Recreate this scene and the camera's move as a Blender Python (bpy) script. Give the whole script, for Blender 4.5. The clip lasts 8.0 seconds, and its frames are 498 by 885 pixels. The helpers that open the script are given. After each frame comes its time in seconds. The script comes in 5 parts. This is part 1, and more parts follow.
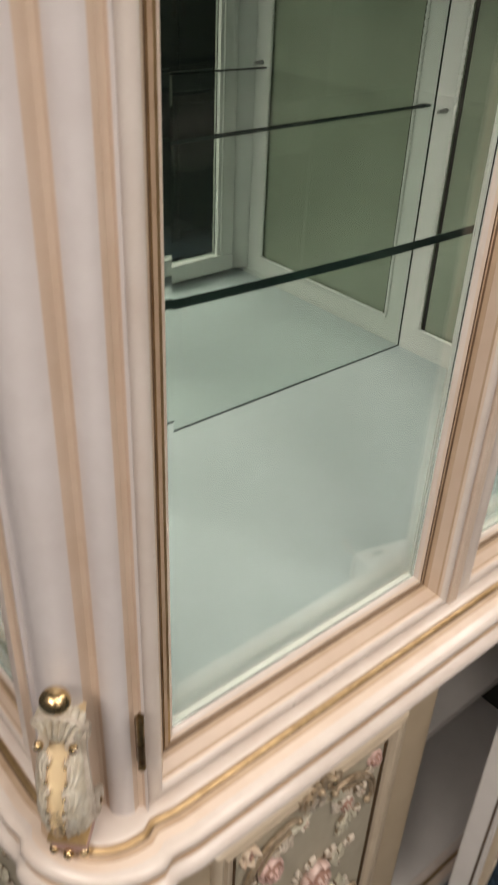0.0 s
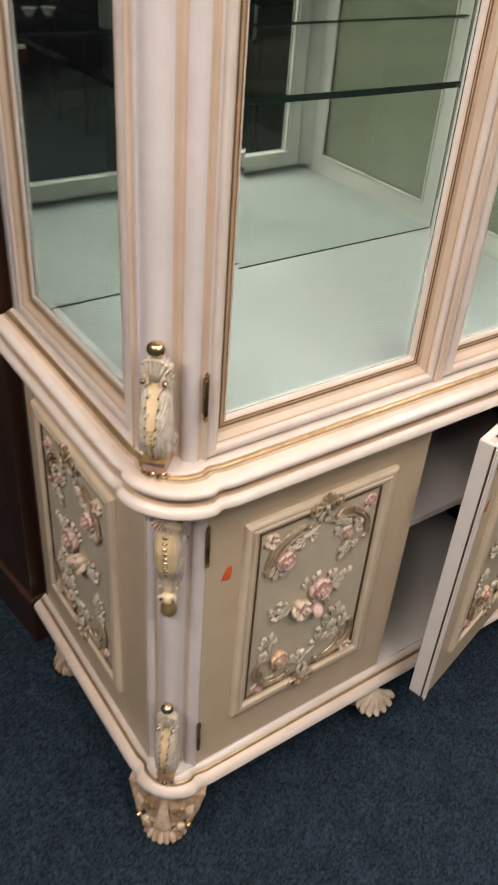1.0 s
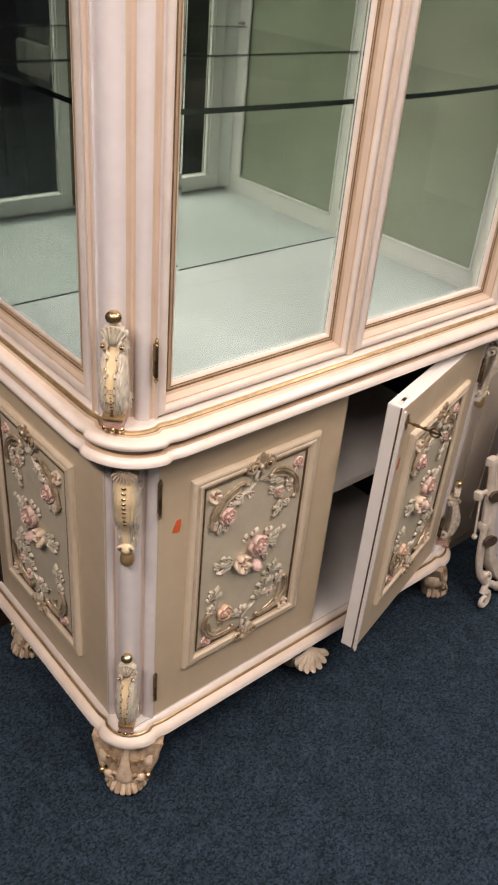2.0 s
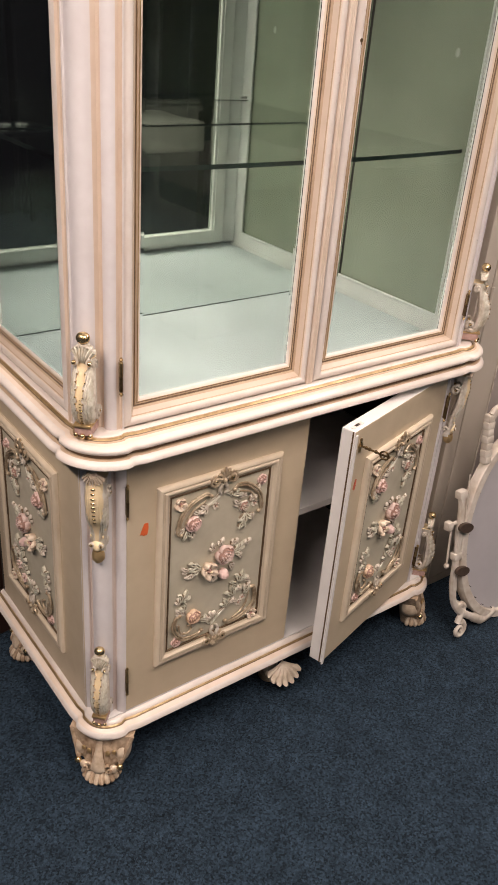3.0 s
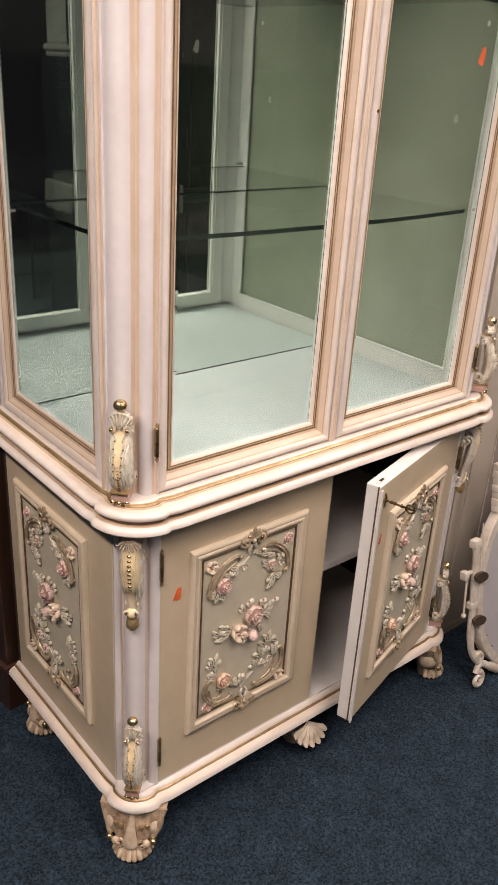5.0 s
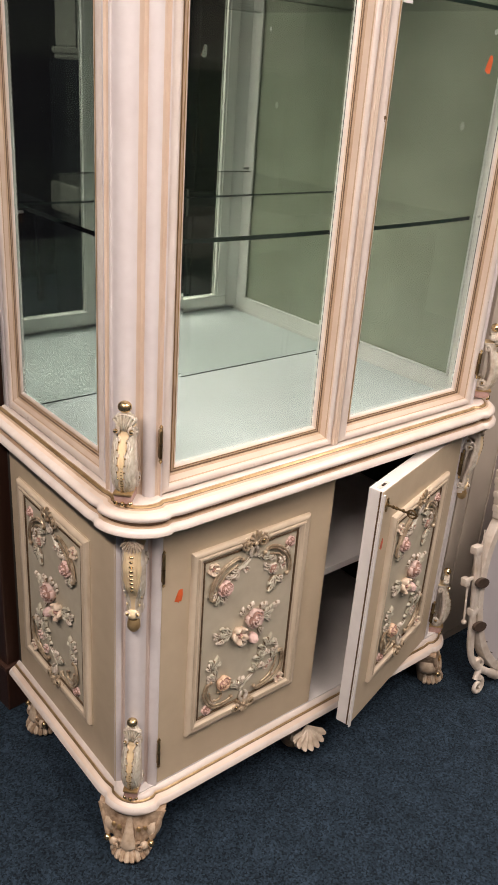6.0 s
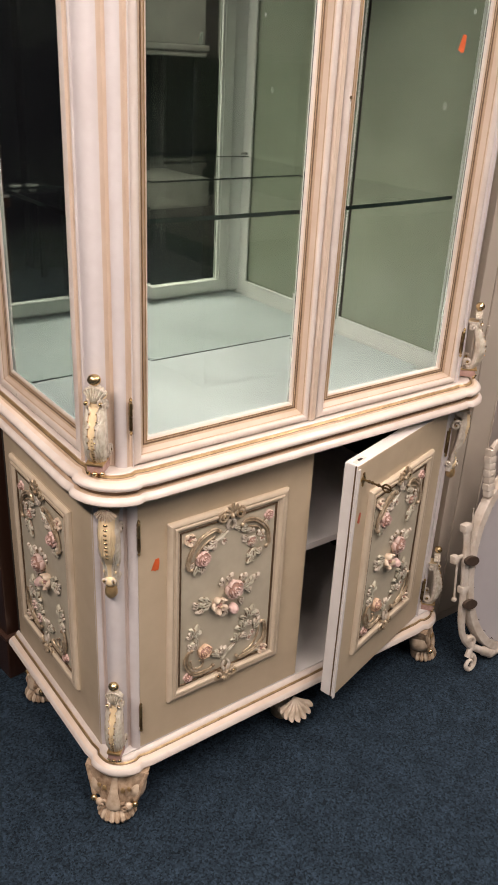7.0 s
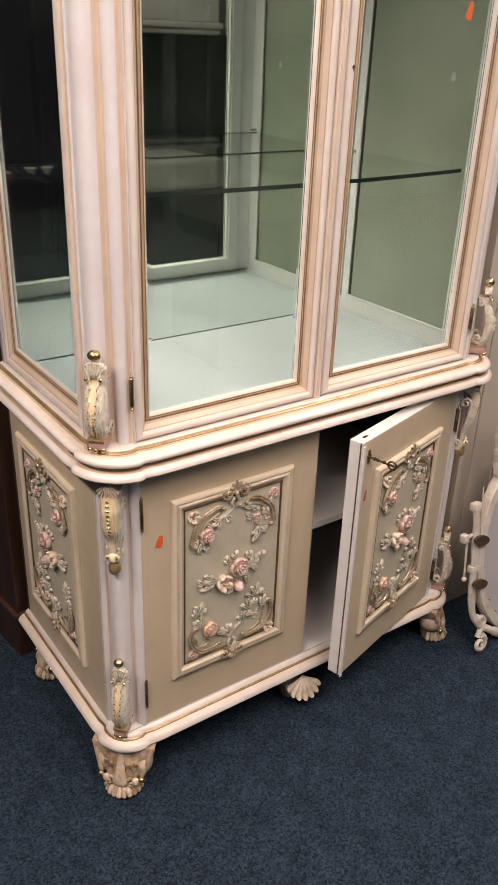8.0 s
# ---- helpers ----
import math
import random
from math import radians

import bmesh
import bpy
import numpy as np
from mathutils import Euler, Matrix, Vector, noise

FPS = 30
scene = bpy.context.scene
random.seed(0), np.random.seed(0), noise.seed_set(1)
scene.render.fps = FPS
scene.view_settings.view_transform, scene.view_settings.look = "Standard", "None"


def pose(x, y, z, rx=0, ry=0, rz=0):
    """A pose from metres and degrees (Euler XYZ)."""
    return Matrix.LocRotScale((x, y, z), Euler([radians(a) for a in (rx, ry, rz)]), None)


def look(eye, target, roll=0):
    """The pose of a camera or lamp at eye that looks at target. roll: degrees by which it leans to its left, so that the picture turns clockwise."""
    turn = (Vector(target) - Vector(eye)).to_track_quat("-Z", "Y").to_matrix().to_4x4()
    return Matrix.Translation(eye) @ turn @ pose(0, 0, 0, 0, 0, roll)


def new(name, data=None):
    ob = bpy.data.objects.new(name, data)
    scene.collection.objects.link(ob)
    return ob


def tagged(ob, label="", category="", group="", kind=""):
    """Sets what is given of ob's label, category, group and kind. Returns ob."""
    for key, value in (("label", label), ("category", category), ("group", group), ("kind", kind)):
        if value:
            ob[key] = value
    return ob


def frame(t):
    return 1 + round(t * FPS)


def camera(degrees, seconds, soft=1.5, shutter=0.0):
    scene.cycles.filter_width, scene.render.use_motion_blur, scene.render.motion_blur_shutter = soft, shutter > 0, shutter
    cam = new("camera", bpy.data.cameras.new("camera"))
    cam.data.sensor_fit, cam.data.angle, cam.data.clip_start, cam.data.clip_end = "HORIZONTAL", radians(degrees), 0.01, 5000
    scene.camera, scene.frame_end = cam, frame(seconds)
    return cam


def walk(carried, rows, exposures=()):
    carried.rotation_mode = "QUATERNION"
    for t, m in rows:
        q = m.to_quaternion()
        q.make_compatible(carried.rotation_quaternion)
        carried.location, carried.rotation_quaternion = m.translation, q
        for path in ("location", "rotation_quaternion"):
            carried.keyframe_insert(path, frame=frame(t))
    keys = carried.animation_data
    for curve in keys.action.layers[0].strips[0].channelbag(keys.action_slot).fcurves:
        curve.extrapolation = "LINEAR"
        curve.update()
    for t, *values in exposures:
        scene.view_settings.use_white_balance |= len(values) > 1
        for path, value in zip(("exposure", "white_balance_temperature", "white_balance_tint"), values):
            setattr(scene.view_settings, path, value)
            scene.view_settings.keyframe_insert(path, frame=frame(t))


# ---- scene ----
cam = camera(33.9, 8.0, shutter=0.35)
# seconds, eye, target, roll
PATH = [
    (0, (-0.169, -0.372, 1.582), (0.9395, 0.8897, 0.496), 2.69),
    (0.3, (-0.2493, -0.4493, 1.5854), (0.8649, 0.7728, 0.4606), 4.98),
    (0.5, (-0.2976, -0.5404, 1.5781), (0.7973, 0.6975, 0.4517), 5.23),
    (0.7, (-0.3429, -0.6318, 1.578), (0.6946, 0.6355, 0.4302), 5.84),
    (1, (-0.4199, -0.733, 1.5652), (0.5519, 0.567, 0.3966), 4.61),
    (1.2, (-0.4609, -0.7752, 1.5739), (0.485, 0.5336, 0.394), 4.35),
    (1.5, (-0.5378, -0.8352, 1.5777), (0.478, 0.4522, 0.4329), 4.14),
    (1.7, (-0.5471, -0.854, 1.5798), (0.5173, 0.4021, 0.4443), 5.09),
    (2, (-0.5781, -0.8997, 1.5655), (0.5711, 0.3359, 0.4919), 5.41),
    (2.2, (-0.5854, -0.9314, 1.5735), (0.5838, 0.3176, 0.5376), 5.61),
    (3.3, (-0.5659, -1.2167, 1.5972), (0.4839, 0.2096, 0.6679), 4.01),
    (3.5, (-0.5787, -1.2247, 1.5985), (0.4475, 0.2263, 0.6811), 3.25),
    (3.8, (-0.5885, -1.214, 1.6126), (0.4265, 0.2502, 0.7038), 2.20),
    (4, (-0.6063, -1.2059, 1.6125), (0.4391, 0.2549, 0.7333), 1.88),
    (4.2, (-0.6256, -1.1485, 1.6197), (0.4805, 0.2712, 0.7473), 2.04),
    (4.5, (-0.6503, -1.0858, 1.6051), (0.5168, 0.2999, 0.7579), 2.75),
    (6, (-0.6723, -1.0893, 1.6045), (0.5106, 0.297, 0.7805), 4.22),
    (6.2, (-0.6529, -1.1031, 1.6169), (0.5059, 0.2916, 0.7732), 3.63),
    (6.5, (-0.6458, -1.1415, 1.6003), (0.496, 0.2719, 0.7645), 3.37),
    (7, (-0.6003, -1.2204, 1.6003), (0.498, 0.2203, 0.7529), 2.97),
    (7.2, (-0.5894, -1.249, 1.6067), (0.4977, 0.1957, 0.7519), 2.49),
    (7.5, (-0.5754, -1.2667, 1.5988), (0.4886, 0.1892, 0.7338), 2.01),
    (8, (-0.5692, -1.2403, 1.5831), (0.479, 0.2161, 0.6999), 2.17),
]
# seconds, stops, kelvin, tint
EXPOSURES = [(0.0, -0.73, 6320, 3), (0.5, -0.73, 6320, 4), (1.0, -0.42, 6380, 6), (1.5, -0.25, 6480, 9), (2.0, -0.24, 6500, 10), (3.5, -0.14, 6460, 10), (8.0, -0.165, 6460, 10)]
walk(cam, [(t, look(eye, target, roll)) for t, eye, target, roll in PATH], EXPOSURES)

# ---------------------------------------------------------------- light
world = bpy.data.worlds.new("shop_air")
world.use_nodes = True
world.node_tree.nodes["Background"].inputs["Color"].default_value = (0.9, 0.95, 1.0, 1)
world.node_tree.nodes["Background"].inputs["Strength"].default_value = 0.012
scene.world = world

CEILING = 2.75
# assumed, unseen tube lights on the ceiling: x, y, half width, half depth, watts
# second and last are added fill, for the left side and the far furniture
PANELS = [(0.0, -1.65, 0.08, 0.85, 41), (-1.35, -0.70, 0.08, 0.95, 90), (0.9, -1.50, 0.08, 0.55, 25), (2.0, -0.45, 0.08, 0.60, 35), (0.6, -3.5, 0.08, 0.65, 10)]


# ---------------------------------------------------------------- materials
def material(name, colour, rough=0.5, metal=0.0, dark=None, amount=0.35, grain=60.0, patch=6.0, bump=0.15, bump_scale=220.0, depth=0.0006,
             coat=0.0, stretch=(1, 1, 1), per_piece=0.0):
    """A surface with two scales of variation in colour and gloss, and a fine relief."""
    m = bpy.data.materials.new(name)
    m.use_nodes = True
    nt, nodes, link = m.node_tree, m.node_tree.nodes, m.node_tree.links.new
    shader = nodes["Principled BSDF"]
    coords = nodes.new("ShaderNodeTexCoord")
    mapping = nodes.new("ShaderNodeMapping")
    mapping.inputs["Scale"].default_value = stretch
    link(coords.outputs["Object"], mapping.inputs["Vector"])
    noises = []
    for scale, detail in ((patch, 3), (grain, 4), (bump_scale, 2)):
        n = nodes.new("ShaderNodeTexNoise")
        n.inputs["Scale"].default_value, n.inputs["Detail"].default_value = scale, detail
        link(mapping.outputs["Vector"], n.inputs["Vector"])
        noises.append(n)
    add = nodes.new("ShaderNodeMath")
    add.operation = "MULTIPLY_ADD"
    link(noises[0].outputs["Fac"], add.inputs[0])
    add.inputs[1].default_value = 0.6
    half = nodes.new("ShaderNodeMath")
    half.operation = "MULTIPLY"
    half.inputs[1].default_value = 0.4
    link(noises[1].outputs["Fac"], half.inputs[0])
    link(half.outputs[0], add.inputs[2])
    spread = nodes.new("ShaderNodeMapRange")
    spread.inputs["From Min"].default_value, spread.inputs["From Max"].default_value = 0.38, 0.68
    link(add.outputs[0], spread.inputs["Value"])
    mix = nodes.new("ShaderNodeMix")
    mix.data_type = "RGBA"
    mix.inputs["A"].default_value = (*colour, 1)
    mix.inputs["B"].default_value = (*(dark or [c * (1 - amount) for c in colour]), 1)
    link(spread.outputs["Result"], mix.inputs["Factor"])
    out = mix.outputs["Result"]
    if per_piece:
        info = nodes.new("ShaderNodeObjectInfo")
        hue = nodes.new("ShaderNodeHueSaturation")
        vary = nodes.new("ShaderNodeMapRange")
        vary.inputs["To Min"].default_value, vary.inputs["To Max"].default_value = 1 - per_piece, 1 + per_piece
        link(info.outputs["Random"], vary.inputs["Value"])
        link(vary.outputs["Result"], hue.inputs["Value"])
        link(out, hue.inputs["Color"])
        out = hue.outputs["Color"]
    link(out, shader.inputs["Base Color"])
    gloss = nodes.new("ShaderNodeMapRange")
    gloss.inputs["To Min"].default_value, gloss.inputs["To Max"].default_value = max(0.02, rough - 0.08), min(1, rough + 0.1)
    link(noises[1].outputs["Fac"], gloss.inputs["Value"])
    link(gloss.outputs["Result"], shader.inputs["Roughness"])
    shader.inputs["Metallic"].default_value = metal
    shader.inputs["Coat Weight"].default_value = coat
    shader.inputs["Coat Roughness"].default_value = 0.2
    if bump:
        relief = nodes.new("ShaderNodeBump")
        relief.inputs["Strength"].default_value, relief.inputs["Distance"].default_value = bump, depth
        link(noises[2].outputs["Fac"], relief.inputs["Height"])
        link(relief.outputs["Normal"], shader.inputs["Normal"])
    return m


def clear(name, colour, rough=0.0, ior=1.45):
    m = bpy.data.materials.new(name)
    m.use_nodes = True
    s = m.node_tree.nodes["Principled BSDF"]
    s.inputs["Base Color"].default_value = (*colour, 1)
    s.inputs["Roughness"].default_value, s.inputs["IOR"].default_value, s.inputs["Transmission Weight"].default_value = rough, ior, 1.0
    return m


IVORY = material("ivory_lacquer", (0.755, 0.69, 0.632), 0.30, dark=(0.675, 0.59, 0.52), grain=45, patch=9, bump=0.10, coat=0.3)
LILAC = material("lilac_white_lacquer", (0.735, 0.695, 0.685), 0.34, dark=(0.665, 0.617, 0.602), grain=45, patch=9, bump=0.10, coat=0.3)
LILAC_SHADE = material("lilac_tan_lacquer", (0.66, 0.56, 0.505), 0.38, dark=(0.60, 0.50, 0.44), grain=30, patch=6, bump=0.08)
PEACH = material("peach_glaze", (0.68, 0.555, 0.445), 0.4, dark=(0.60, 0.47, 0.355), grain=25, patch=8, bump=0.08, coat=0.1)
GILT = material("gold_paint", (0.62, 0.45, 0.23), 0.34, 0.65, dark=(0.36, 0.23, 0.10), grain=90, patch=20, bump=0.2)
GILT_LINE = material("rubbed_gold_line", (0.54, 0.39, 0.20), 0.34, 0.6, dark=(0.26, 0.165, 0.07), grain=90, patch=20, bump=0.2)
GOLD = material("bright_gold_leaf", (0.86, 0.69, 0.40), 0.24, 0.95, dark=(0.50, 0.33, 0.14), grain=140, patch=60, bump=0.4, bump_scale=160)
BRONZE = material("dark_bronze_line", (0.20, 0.13, 0.07), 0.4, 0.5, dark=(0.10, 0.065, 0.035), grain=90, patch=20, bump=0.1)
GREIGE = material("greige_lacquer", (0.60, 0.495, 0.345), 0.40, dark=(0.53, 0.43, 0.29), grain=22, patch=3, bump=0.1, coat=0.1)
GROUND = material("grey_green_panel_paint", (0.570, 0.520, 0.400), 0.48, dark=(0.50, 0.45, 0.335), grain=40, patch=12, bump=0.15)
CREAM_MOULD = material("cream_moulding_lacquer", (0.73, 0.625, 0.475), 0.38, dark=(0.64, 0.53, 0.385), grain=30, patch=7, bump=0.1, coat=0.1)
CARVED_WHITE = material("antique_white_carving", (0.72, 0.66, 0.57), 0.38, dark=(0.46, 0.38, 0.28), grain=120, patch=45, bump=0.3, per_piece=0.08)
CARVED_GREEN = material("pale_green_carving", (0.66, 0.635, 0.52), 0.38, dark=(0.42, 0.385, 0.28), grain=120, patch=45, bump=0.3, per_piece=0.10)
CARVED_BLUE = material("pale_blue_carving", (0.71, 0.675, 0.575), 0.4, dark=(0.50, 0.435, 0.32), grain=120, patch=60, bump=0.3)
CARVED_YELLOW = material("yellow_cream_carving", (0.80, 0.66, 0.41), 0.4, dark=(0.70, 0.54, 0.33), grain=70, patch=25, bump=0.3)
SCROLL = material("umber_gilt_scroll", (0.66, 0.54, 0.38), 0.32, 0.35, dark=(0.24, 0.16, 0.085), grain=110, patch=40, bump=0.25)
ROSE_PINK = material("pink_rose_paint", (0.80, 0.60, 0.54), 0.4, dark=(0.68, 0.45, 0.40), grain=150, patch=60, bump=0.2, per_piece=0.1)
ROSE_CREAM = material("cream_rose_paint", (0.80, 0.69, 0.55), 0.4, dark=(0.62, 0.45, 0.31), grain=150, patch=60, bump=0.2, per_piece=0.1)
ROSE_PEACH = material("peach_rose_paint", (0.80, 0.60, 0.43), 0.4, dark=(0.66, 0.42, 0.26), grain=150, patch=60, bump=0.2)
ROSE_MAUVE = material("mauve_rose_paint", (0.76, 0.60, 0.54), 0.4, dark=(0.58, 0.41, 0.35), grain=150, patch=60, bump=0.2)
PINK_WASH = material("worn_pink_base_paint", (0.52, 0.34, 0.30), 0.5, dark=(0.36, 0.22, 0.17), grain=150, patch=70, bump=0.3)
INSIDE = material("cool_white_inside_paint", (0.60, 0.605, 0.58), 0.5, dark=(0.55, 0.555, 0.53), grain=25, patch=3, bump=0.1)
FLOOR_PAINT = material("pale_mint_floor_paint", (0.47, 0.52, 0.53), 0.4, dark=(0.41, 0.46, 0.465), grain=25, patch=2.5, bump=0.06)
# dark glaze lines, and also the painted shade of gaps
UMBER = material("rubbed_umber_glaze", (0.22, 0.145, 0.085), 0.45, dark=(0.13, 0.085, 0.05), grain=120, patch=40, bump=0.2)
ANTIQUE = material("antique_gilt_white", (0.60, 0.48, 0.35), 0.40, 0.15, dark=(0.25, 0.165, 0.09), grain=90, patch=38, bump=0.3, per_piece=0.08)
# rubbed glaze and crease shade of the petals in one darker pink
ROSE_SHADE = material("rubbed_rose_glaze", (0.46, 0.28, 0.22), 0.45, dark=(0.34, 0.19, 0.14), grain=150, patch=60, bump=0.2)
BASE_INSIDE = material("grey_white_inside_paint", (0.80, 0.775, 0.745), 0.5, dark=(0.72, 0.695, 0.665), grain=25, patch=4, bump=0.1)
CREAM_PEACH = material("cream_peach_lacquer", (0.76, 0.645, 0.54), 0.36, dark=(0.66, 0.53, 0.415), grain=30, patch=8, bump=0.08, coat=0.1)
# tan glaze, and also painted shade in quirks and coves
TAN = material("tan_glaze", (0.56, 0.42, 0.29), 0.42, dark=(0.44, 0.31, 0.20), grain=60, patch=14, bump=0.1)
FOOT_TAN = material("rubbed_tan_foot_paint", (0.54, 0.41, 0.285), 0.36, dark=(0.20, 0.125, 0.07), grain=120, patch=45, bump=0.3)
GREEN_PANEL = material("grey_green_side_panel", (0.255, 0.284, 0.217), 0.14, dark=(0.195, 0.218, 0.162), grain=9, patch=2.6, bump=0.02, coat=0.5)
# brown board taken near black: the shade of recesses is in its colour
SHADED_BOARD = material("dark_brown_hardboard", (0.035, 0.029, 0.022), 0.7, grain=60, patch=8)
# pale hutch paint darkened: the dim light on it is in the colour
UNLIT_CREAM = material("dim_cream_hutch_paint", (0.27, 0.26, 0.235), 0.5, grain=20, patch=4)
BRASS = material("aged_brass", (0.50, 0.37, 0.18), 0.3, 0.95, dark=(0.20, 0.13, 0.06), grain=160, patch=60, bump=0.15)
OLD_BRASS = material("darkened_brass", (0.26, 0.18, 0.09), 0.32, 0.9, dark=(0.10, 0.065, 0.03), grain=160, patch=60, bump=0.15)
PIN_STEEL = material("dull_steel_pin", (0.30, 0.30, 0.29), 0.45, 0.8, grain=120, patch=40, bump=0.1)
DARK_METAL = material("blackened_metal", (0.07, 0.05, 0.04), 0.4, 0.8, grain=120, patch=40, bump=0.15)
STICKER = material("orange_sticker_paper", (0.80, 0.15, 0.04), 0.6, grain=80, patch=30, bump=0.05)
RED_STICKER = material("red_sticker_paper", (0.66, 0.16, 0.09), 0.6, grain=80, patch=30, bump=0.05)
BROWN = material("dark_brown_veneer", (0.048, 0.022, 0.014), 0.36, dark=(0.026, 0.011, 0.007), grain=14, patch=3, bump=0.1, stretch=(9, 9, 0.6), coat=0.2)
BROWN_EDGE = material("worn_brown_edge", (0.07, 0.035, 0.024), 0.4, grain=40, patch=12)
BEIGE = material("beige_wardrobe_lacquer", (0.53, 0.472, 0.395), 0.38, dark=(0.49, 0.432, 0.355), grain=15, patch=2, bump=0.08, coat=0.1)
BEIGE_DOOR = material("grey_beige_door_lacquer", (0.37, 0.325, 0.295), 0.42, dark=(0.33, 0.29, 0.26), grain=15, patch=2, bump=0.08)
FRAME_WHITE = material("worn_white_frame_paint", (0.70, 0.64, 0.56), 0.5, dark=(0.52, 0.44, 0.35), grain=70, patch=18, bump=0.3, per_piece=0.05)
BACKING = material("grey_lilac_backing_board", (0.50, 0.475, 0.48), 0.45, dark=(0.46, 0.435, 0.44), grain=20, patch=2, bump=0.05)
DARK_OVAL = material("dark_brown_disc_wood", (0.075, 0.05, 0.035), 0.5, grain=80, patch=20)
# near-black so that furniture and walls across the aisle look unlit
UNLIT_WOOD = material("black_brown_furniture", (0.006, 0.0075, 0.012), 0.45, dark=(0.004, 0.005, 0.008), grain=14, patch=3, stretch=(8, 8, 0.7))
UNLIT_WALL = material("dark_shop_wall_paint", (0.016, 0.019, 0.028), 0.7, grain=30, patch=2, bump=0.2)
CEILING_TILE = material("ceiling_board", (0.55, 0.54, 0.52), 0.8, grain=60, patch=3, bump=0.4, bump_scale=90, depth=0.002)
CHINA = material("white_china", (0.85, 0.84, 0.82), 0.12, grain=30, patch=8, amount=0.05, bump=0.02, coat=0.5)
GLASS = clear("door_glass", (0.865, 0.940, 0.895))
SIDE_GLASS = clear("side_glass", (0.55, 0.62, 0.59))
SHELF_GLASS = clear("shelf_glass", (0.985, 0.997, 0.990), ior=1.04)
GLASS_EDGE = material("dark_green_glass_edge", (0.004, 0.012, 0.009), 0.35, grain=30, patch=8, bump=0.0)

MIRROR = bpy.data.materials.new("silvered_mirror")
MIRROR.use_nodes = True
_s = MIRROR.node_tree.nodes["Principled BSDF"]
_s.inputs["Base Color"].default_value, _s.inputs["Metallic"].default_value, _s.inputs["Roughness"].default_value = (0.82, 0.865, 0.825, 1), 1.0, 0.015

LAMP = bpy.data.materials.new("lit_diffuser")
LAMP.use_nodes = True
_s = LAMP.node_tree.nodes["Principled BSDF"]
_s.inputs["Emission Color"].default_value, _s.inputs["Emission Strength"].default_value = (1.0, 0.95, 0.88, 1), 6.0


def carpet_material():
    m = material("navy_carpet_pile", (0.0235, 0.0405, 0.0600), 0.95, dark=(0.0135, 0.0240, 0.0360), grain=120, patch=16.0, bump=1.0, bump_scale=480, depth=0.004)
    nodes, link = m.node_tree.nodes, m.node_tree.links.new
    speck = nodes.new("ShaderNodeTexVoronoi")
    speck.inputs["Scale"].default_value = 250
    coords = [n for n in nodes if n.bl_idname == "ShaderNodeTexCoord"][0]
    link(coords.outputs["Object"], speck.inputs["Vector"])
    ramp = nodes.new("ShaderNodeMapRange")
    ramp.inputs["From Min"].default_value, ramp.inputs["From Max"].default_value = 0.0, 1.0
    ramp.inputs["To Min"].default_value, ramp.inputs["To Max"].default_value = 0.35, 1.70
    split = nodes.new("ShaderNodeSeparateColor")
    link(speck.outputs["Color"], split.inputs["Color"])
    link(split.outputs["Red"], ramp.inputs["Value"])
    hue = nodes.new("ShaderNodeHueSaturation")
    shader = nodes["Principled BSDF"]
    source = shader.inputs["Base Color"].links[0].from_socket
    link(source, hue.inputs["Color"])
    link(ramp.outputs["Result"], hue.inputs["Value"])
    link(hue.outputs["Color"], shader.inputs["Base Color"])
    shader.inputs["Specular IOR Level"].default_value = 0.2
    return m


CARPET = carpet_material()


# ---------------------------------------------------------------- mesh tools
def part(name, bm, mats, parent=None, label="", smooth=False):
    """One mesh object from a bmesh, under a thing or a part."""
    me = bpy.data.meshes.new(name)
    bmesh.ops.recalc_face_normals(bm, faces=bm.faces)
    if smooth:
        for f in bm.faces:
            f.smooth = True
    bm.to_mesh(me)
    bm.free()
    for m in mats if isinstance(mats, (list, tuple)) else [mats]:
        me.materials.append(m)
    if smooth:
        me.set_sharp_from_angle(angle=radians(42))
    return hang(new(name, me), parent, label)


def hang(ob, parent=None, label=""):
    if parent is not None:
        ob.parent = parent
        if parent.type == "EMPTY":
            ob.matrix_parent_inverse = parent.matrix_basis.inverted()
    return tagged(ob, label)


def thing(name, base, label, category, group="", kind=""):
    e = new(name)
    e.empty_display_size = 0.05
    e.matrix_basis = base if isinstance(base, Matrix) else Matrix.Translation(base)
    return tagged(e, label, category, group, kind)


def box(bm, x0, x1, y0, y1, z0, z1, bevel=0.0, mat=0, segments=2):
    m = Matrix.LocRotScale(((x0 + x1) / 2, (y0 + y1) / 2, (z0 + z1) / 2), None, (x1 - x0, y1 - y0, z1 - z0))
    vs = bmesh.ops.create_cube(bm, size=1, matrix=m)["verts"]
    faces = {f for v in vs for f in v.link_faces}
    for f in faces:
        f.material_index = mat
    if bevel:
        got = bmesh.ops.bevel(bm, geom=[e for e in {e for v in vs for e in v.link_edges}], offset=bevel, segments=segments, affect="EDGES", profile=0.6)
        for f in got["faces"]:
            f.material_index = mat
    return bm


def block(name, dims, mats, parent=None, label="", bevel=0.002):
    return part(name, box(bmesh.new(), *dims, bevel=bevel), mats, parent, label)


